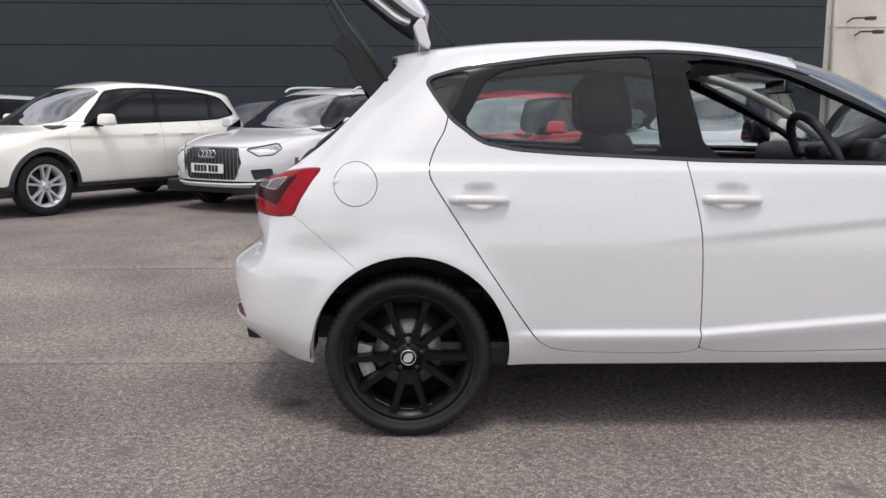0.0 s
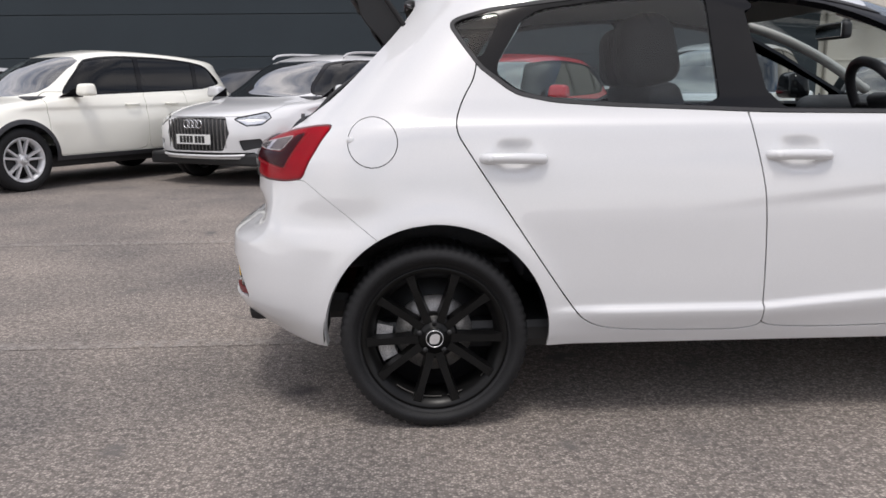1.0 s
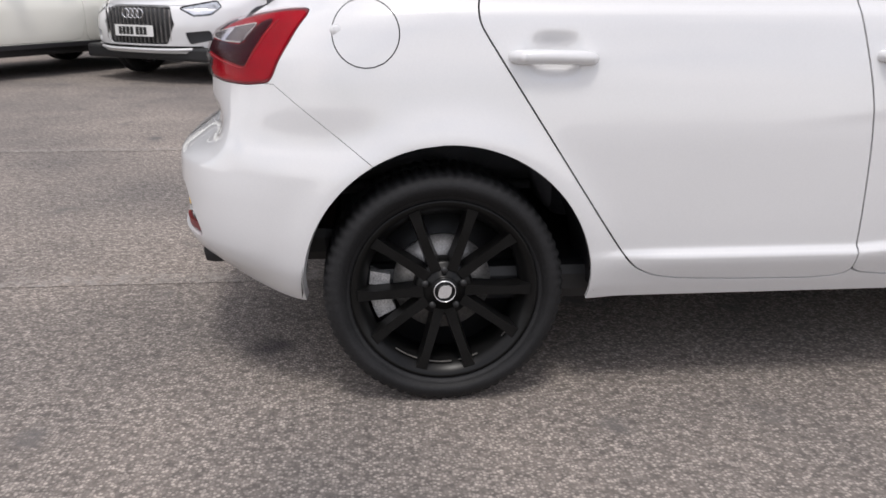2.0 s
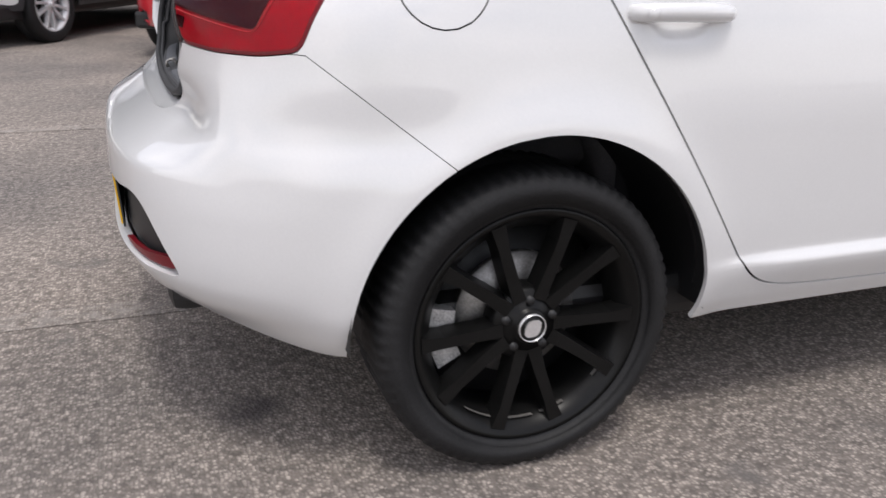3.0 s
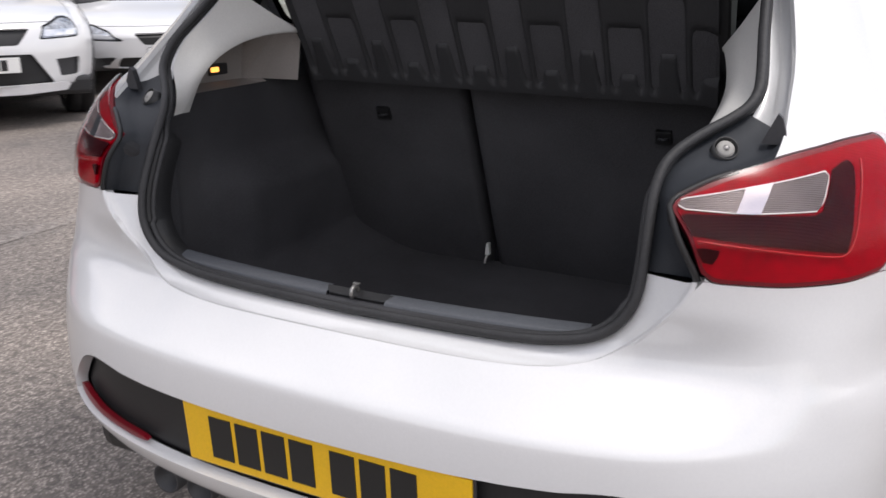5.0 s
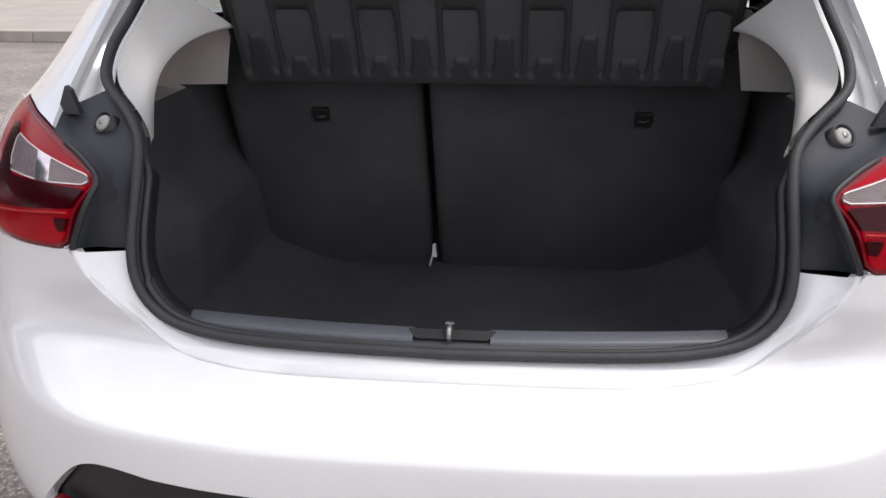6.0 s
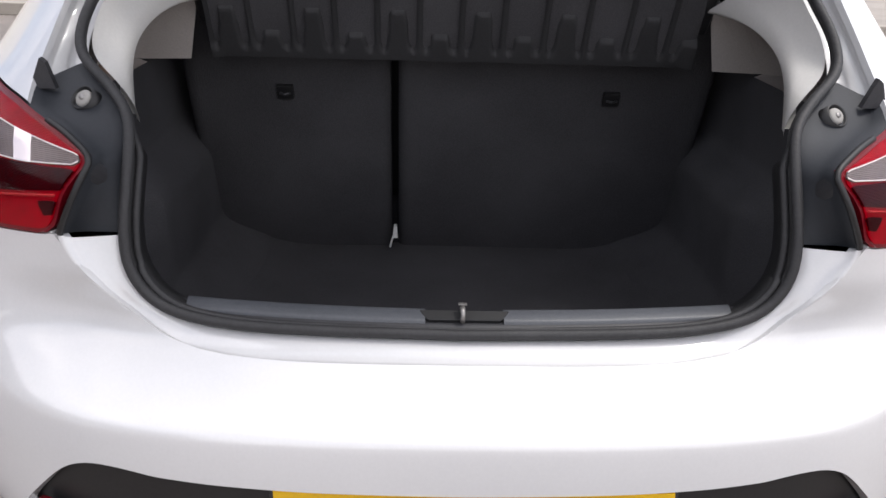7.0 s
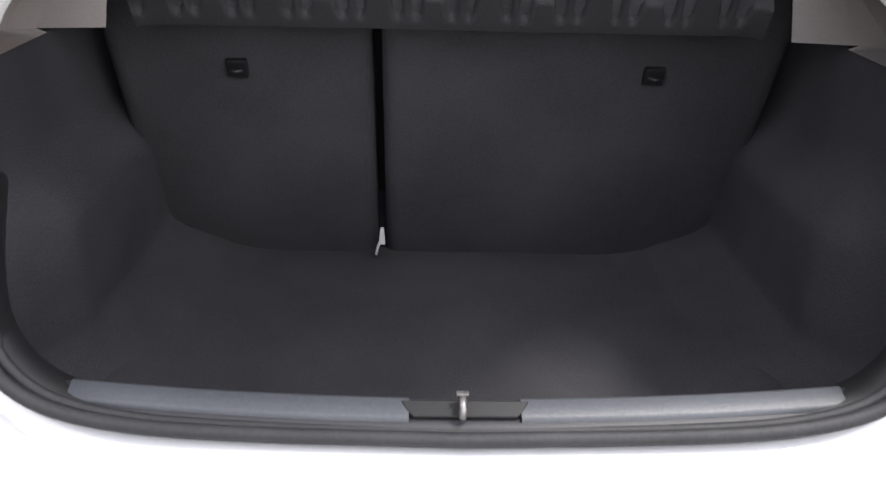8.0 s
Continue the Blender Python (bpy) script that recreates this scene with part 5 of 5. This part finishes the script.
        block("wing_mirror", (0.17, 0.22, 0.14), (cowl - 0.46 - sail, side * (w + 0.09), belt + 0.06), paint if paint is not DARKCAR else PIANO, car, "", bevel=0.05, segs=4, taper=(0.8, 0.85))
        prism("mirror_sail", [(cowl - 0.22 - sail, belt - 0.02), (cowl - 0.47 - sail, belt - 0.02), (cowl - 0.47 - sail, belt + 0.10)], 0.02, PIANO, car, m=Matrix.Translation((0, side * w * 0.915 - 0.01, 0)))
        block("mirror_arm", (0.07, 0.12, 0.04), (cowl - 0.42 - sail, side * (w - 0.02), belt - 0.005), PIANO, car, bevel=0.012)
    panel("body_shell", joined(*rests), paint, car, 0.02)
    panel("windscreen", joined(*screens), PARKEDSCREEN, car, 0.0, -0.003, "windscreen reflecting the sky").visible_shadow = False
    mats = {"grille": MESHED, "lamp": HEADLAMP, "intake": MESHED, "fog": PLASTIC, "hood": paint, "skid": ALLOY}
    for zone, items in zones.items():
        got = joined(*[q for _, q in items])
        kind = items[0][0]
        if not got.f:
            continue
        if kind == "lamp":
            for _, q in items:
                lampp = panel("headlamp", q, HEADLAMP, car, 0.03, -0.004, "clear glass headlamp")
                if not q.f:
                    continue
                edge_of = inside(face[zone][1])
                flat_u = lambda p: (np.abs(p.v[:, 1]) + np.clip(nose_x - 0.10 - p.v[:, 0], 0, 9)) / w
                inset = edge_of(flat_u(q), q.v[:, 2])
                panel("lamp_surround", cut(q, -(inset + 0.011))[0], PIANO, lampp, 0.006, 0.0)
                cells = cut(q, inset + 0.020)[0]
                lower = cut(cells, cells.v[:, 2] - cells.v[:, 2].mean() + 0.004)[0] if cells.f else cells
                if lower.f:
                    panel("lamp_reflector", lower, CHROME, lampp, 0.004, 0.002, "bright lamp reflector")
        elif kind == "hood":
            panel("bonnet", got, paint, car, 0.02, 0.0)
        else:
            if zone == "fog_recess":
                for _, q in items:
                    panel(zone, q, PLASTIC, car, 0.0, -0.03)
                continue
            gp = panel(zone, got, mats[kind], car, 0.0, -0.03 if kind != "skid" else 0.004)
            if kind == "grille":
                if bars:
                    span = float(np.abs(got.v[:, 1]).max())
                    z0, z1 = float(got.v[:, 2].min()), float(got.v[:, 2].max())
                    for k in range(-8, 9):
                        y = span * k / 8.8
                        block("grille_slat", (0.02, 0.0055, (z1 - z0) * (0.96 - 0.22 * (k / 8.8) ** 4)), (nose_x - 0.02 - 0.16 * (y / w) ** 2, y, 0.5 * (z0 + z1)), STEEL, gp, bevel=0.004)
    if tails:
        for side in (-1, 1):
            block("tail_lamp", (0.20, 0.26, 0.13), (-ro + 0.16, side * (w - 0.16), 1.06), LENS, car, "red tail lamp", bevel=0.03, segs=3)
    if rails:
        for side in (-1, 1):
            tube("roof_rail", rounded([(0.1, side * w * 0.62, H - 0.05), (0.2, side * w * 0.62, H + 0.015), (1.0, side * w * 0.63, H + 0.02), (cowl - 1.2, side * w * 0.62, H - 0.0), (cowl - 1.1, side * w * 0.62, H - 0.06)], 2, closed=False), 0.014, ALLOY, car)
    for wx in (0, wb):
        for s in (-1, 1):
            wheel(car, wx, s * (w - 0.03), s, radius, radius * 0.70, 0.2, alloy, spokes, True, steps=40, detail=False, pairs=pairs)
    block("floor_pan", (L - 0.5, W - 0.2, 0.14), (wb / 2 + 0.05, 0, 0.30), MESHED, car, bevel=0.03)
    block("cabin_floor", (2.6, W - 0.35, 0.30), (wb / 2 - 0.2, 0, 0.75), PLASTIC, car, bevel=0.05)
    for s in (-1, 1):
        block("seat_back", (0.16, 0.46, 0.60), (wb * 0.42, s * 0.36, 1.0), CLOTH, car, bevel=0.05, segs=3)
        block("headrest", (0.10, 0.26, 0.18), (wb * 0.40, s * 0.36, H - 0.19), CLOTH, car, bevel=0.04, segs=3)
    block("dashboard", (0.35, W - 0.25, 0.22), (cowl - 0.30, 0, bonnet - 0.10), PLASTIC, car, bevel=0.06, segs=3)
    return car, nose_x


def front_plate(car, nose_x, z):
    plate(car, pose(nose_x + 0.012, 0, z, 0, 0, 90), PALE, label="white front number plate with black characters")


HEAD = (-0.53, -0.85)
SPORT_FACE = {"grille": ("grille", [(-0.1, 0.572), (0.32, 0.572), (0.42, 0.70), (-0.1, 0.705)]), "headlamp_zone": ("lamp", [(0.50, 0.625), (0.60, 0.72), (0.98, 0.80), (1.14, 0.80), (1.17, 0.70), (1.0, 0.64)]),
              "lower_intake": ("intake", [(-0.1, 0.27), (0.60, 0.27), (0.54, 0.39), (-0.1, 0.395)]), "fog_recess": ("fog", [(0.78, 0.28), (0.70, 0.38), (1.02, 0.41), (1.06, 0.31)])}
red, nx = parked_car("red_hatchback", "bright red hatchback parked nose-out with a white front plate", (-0.02, 4.95), (-0.51, -0.86), RED, L=4.20, W=1.74, H=1.46, wb=2.63, fo=0.86, bonnet=0.95, nose=0.76, radius=0.315, face=SPORT_FACE)
front_plate(red, nx, 0.465)
tube("grille_surround", [(nx - 0.012 - 0.16 * (y / 0.87) ** 2, y, z) for y, z in resample([(-0.355, 0.703), (-0.275, 0.568), (0.275, 0.568), (0.355, 0.703), (-0.355, 0.703)], 60)[:-1]], 0.007, CHROME, red, "thin chrome grille surround", 6, closed=True)
prism("badge", rounded([(-0.04, -0.035), (0.03, -0.035), (0.045, 0.0), (0.04, 0.035), (-0.03, 0.035), (-0.045, 0)], 1), 0.012, BADGE, red, "plain silver badge", m=pose(nx - 0.02, 0, 0.655, 0, 0, 90))

SUV_FACE = {"grille": ("grille", [(-0.1, 0.631), (0.30, 0.631), (0.41, 0.748), (-0.1, 0.753)]), "headlamp_zone": ("lamp", [(0.47, 0.666), (0.53, 0.762), (0.90, 0.825), (1.06, 0.825), (1.02, 0.671)]),
            "lower_intake": ("intake", [(-0.1, 0.338), (0.57, 0.338), (0.40, 0.565), (-0.1, 0.571)]), "fog_recess": ("fog", [(0.64, 0.385), (0.59, 0.518), (0.98, 0.523), (0.96, 0.385)]), "lower_skid": ("fog", [(-0.1, 0.141), (1.3, 0.141), (1.3, 0.327), (-0.1, 0.327)])}
suv, nx = parked_car("white_crossover", "white crossover with dark lower bumper parked nose-out", (2.54, 5.10), (-0.53, -0.85), WHITE, L=4.36, W=1.77, H=1.58, wb=2.64, fo=0.87, bonnet=0.98, nose=0.81, radius=0.345, face=SUV_FACE, cladding=True)
front_plate(suv, nx, 0.495)
prism("badge", rounded([(-0.05, -0.04), (0.04, -0.04), (0.055, 0.0), (0.05, 0.04), (-0.04, 0.04), (-0.055, 0)], 1), 0.012, BADGE, suv, "plain silver badge", m=pose(nx - 0.02, 0, 0.69, 0, 0, 90))
prism("skid_plate", rounded([(-0.55, 0.27), (0.55, 0.27), (0.62, 0.36), (0.40, 0.34), (-0.40, 0.34), (-0.62, 0.36)], 1), 0.03, ALLOY, suv, "silver skid plate", m=pose(nx - 0.03, 0, 0.0, 0, 0, 90))

LOW_FACE = {"grille": ("grille", [(-0.1, 0.48), (0.32, 0.48), (0.42, 0.59), (-0.1, 0.595)]), "headlamp_zone": ("lamp", [(0.50, 0.515), (0.72, 0.61), (1.05, 0.67), (1.15, 0.65), (1.0, 0.52)]),
            "lower_intake": ("intake", [(-0.1, 0.26), (0.66, 0.26), (0.54, 0.365), (-0.1, 0.37)]), "fog_recess": ("fog", [(0.80, 0.27), (0.60, 0.37), (1.05, 0.35), (1.10, 0.30)])}
w2, nx = parked_car("white_family_hatch", "white hatchback with slim lamps parked beyond the crossover", (4.85, 5.40), (-0.56, -0.83), WHITE, L=4.27, W=1.78, H=1.40, wb=2.63, fo=0.86, bonnet=0.85, nose=0.67, radius=0.315, face=LOW_FACE)
front_plate(w2, nx, 0.40)
prism("badge", rounded([(-0.04, -0.035), (0.03, -0.035), (0.045, 0.0), (0.04, 0.035), (-0.03, 0.035), (-0.045, 0)], 1), 0.012, BADGE, w2, "plain silver badge", m=pose(nx - 0.02, 0, 0.54, 0, 0, 90))

EST_FACE = {"grille": ("grille", [(-0.1, 0.40), (0.41, 0.40), (0.50, 0.60), (0.42, 0.775), (-0.1, 0.78)]), "headlamp_zone": ("lamp", [(0.55, 0.745), (0.57, 0.770), (1.12, 0.835), (1.17, 0.765), (1.0, 0.685), (0.74, 0.672)]),
            "lower_intake": ("intake", [(-0.1, 0.33), (0.92, 0.33), (0.86, 0.385), (-0.1, 0.385)]), "fog_recess": ("fog", [(0.66, 0.40), (0.60, 0.52), (0.98, 0.54), (1.0, 0.44)])}
est, nx = parked_car("white_estate", "white estate car with a tall slatted grille and roof rails", (-2.47, 6.50), HEAD, WHITE, L=4.75, W=1.90, H=1.53, wb=2.82, fo=0.89, bonnet=0.98, nose=0.80, radius=0.34, face=EST_FACE, cladding=True, bars=True, rails=True)
front_plate(est, nx, 0.53)
for k in range(4):
    tube("badge_ring", [(nx + 0.01, (k - 1.5) * 0.062 + 0.045 * math.cos(a), 0.70 + 0.045 * math.sin(a)) for a in np.linspace(0, 2 * np.pi, 25)[:-1]], 0.006, CHROME, est, "plain chrome ring", 6, closed=True)
tube("lower_blade", rounded([(nx - 0.28, -0.80, 0.36), (nx - 0.02, -0.45, 0.345), (nx + 0.01, 0, 0.345), (nx - 0.02, 0.45, 0.345), (nx - 0.28, 0.80, 0.36)], 2, closed=False), 0.016, ALLOY, est)

crossover, nx = parked_car("cream_white_crossover", "creamy white compact crossover with silver alloy wheels and dark cladding", (-5.46, 5.92), (-0.56, -0.83), CREAM, L=4.42, W=1.80, H=1.585, wb=2.70, fo=0.90, bonnet=1.02, nose=0.84, radius=0.345, spokes=10,
                     face={"grille": ("grille", [(-0.1, 0.58), (0.40, 0.58), (0.46, 0.78), (-0.1, 0.785)]), "headlamp_zone": ("lamp", [(0.60, 0.66), (0.58, 0.76), (1.10, 0.84), (1.16, 0.78), (0.98, 0.66)]), "lower_intake": ("intake", [(-0.1, 0.30), (0.9, 0.30), (0.86, 0.48), (-0.1, 0.485)])}, cladding=True, kick=True, pairs=True, cab=0.04, sail=0.26)
front_plate(crossover, nx, 0.52)
parked_car("black_hatchback", "black hatchback parked in the row behind", (-10.6, 9.2), HEAD, DARKCAR, face=SPORT_FACE)
parked_car("black_saloon", "black car parked behind the red hatchback", (2.5, 10.2), (-0.51, -0.86), DARKCAR, face=SPORT_FACE)
parked_car("black_estate", "black car with red tail lamps parked near the cladding", (-0.9, 15.0), (0.53, 0.85), DARKCAR, H=1.5, face=SPORT_FACE, tails=True)
parked_car("silver_hatchback", "pale silver hatchback parked at the end of the row", (-8.2, 7.6), HEAD, material("silver_paint", (0.42, 0.43, 0.44), 0.3, metal=0.4, coat=1.0), face=SPORT_FACE)
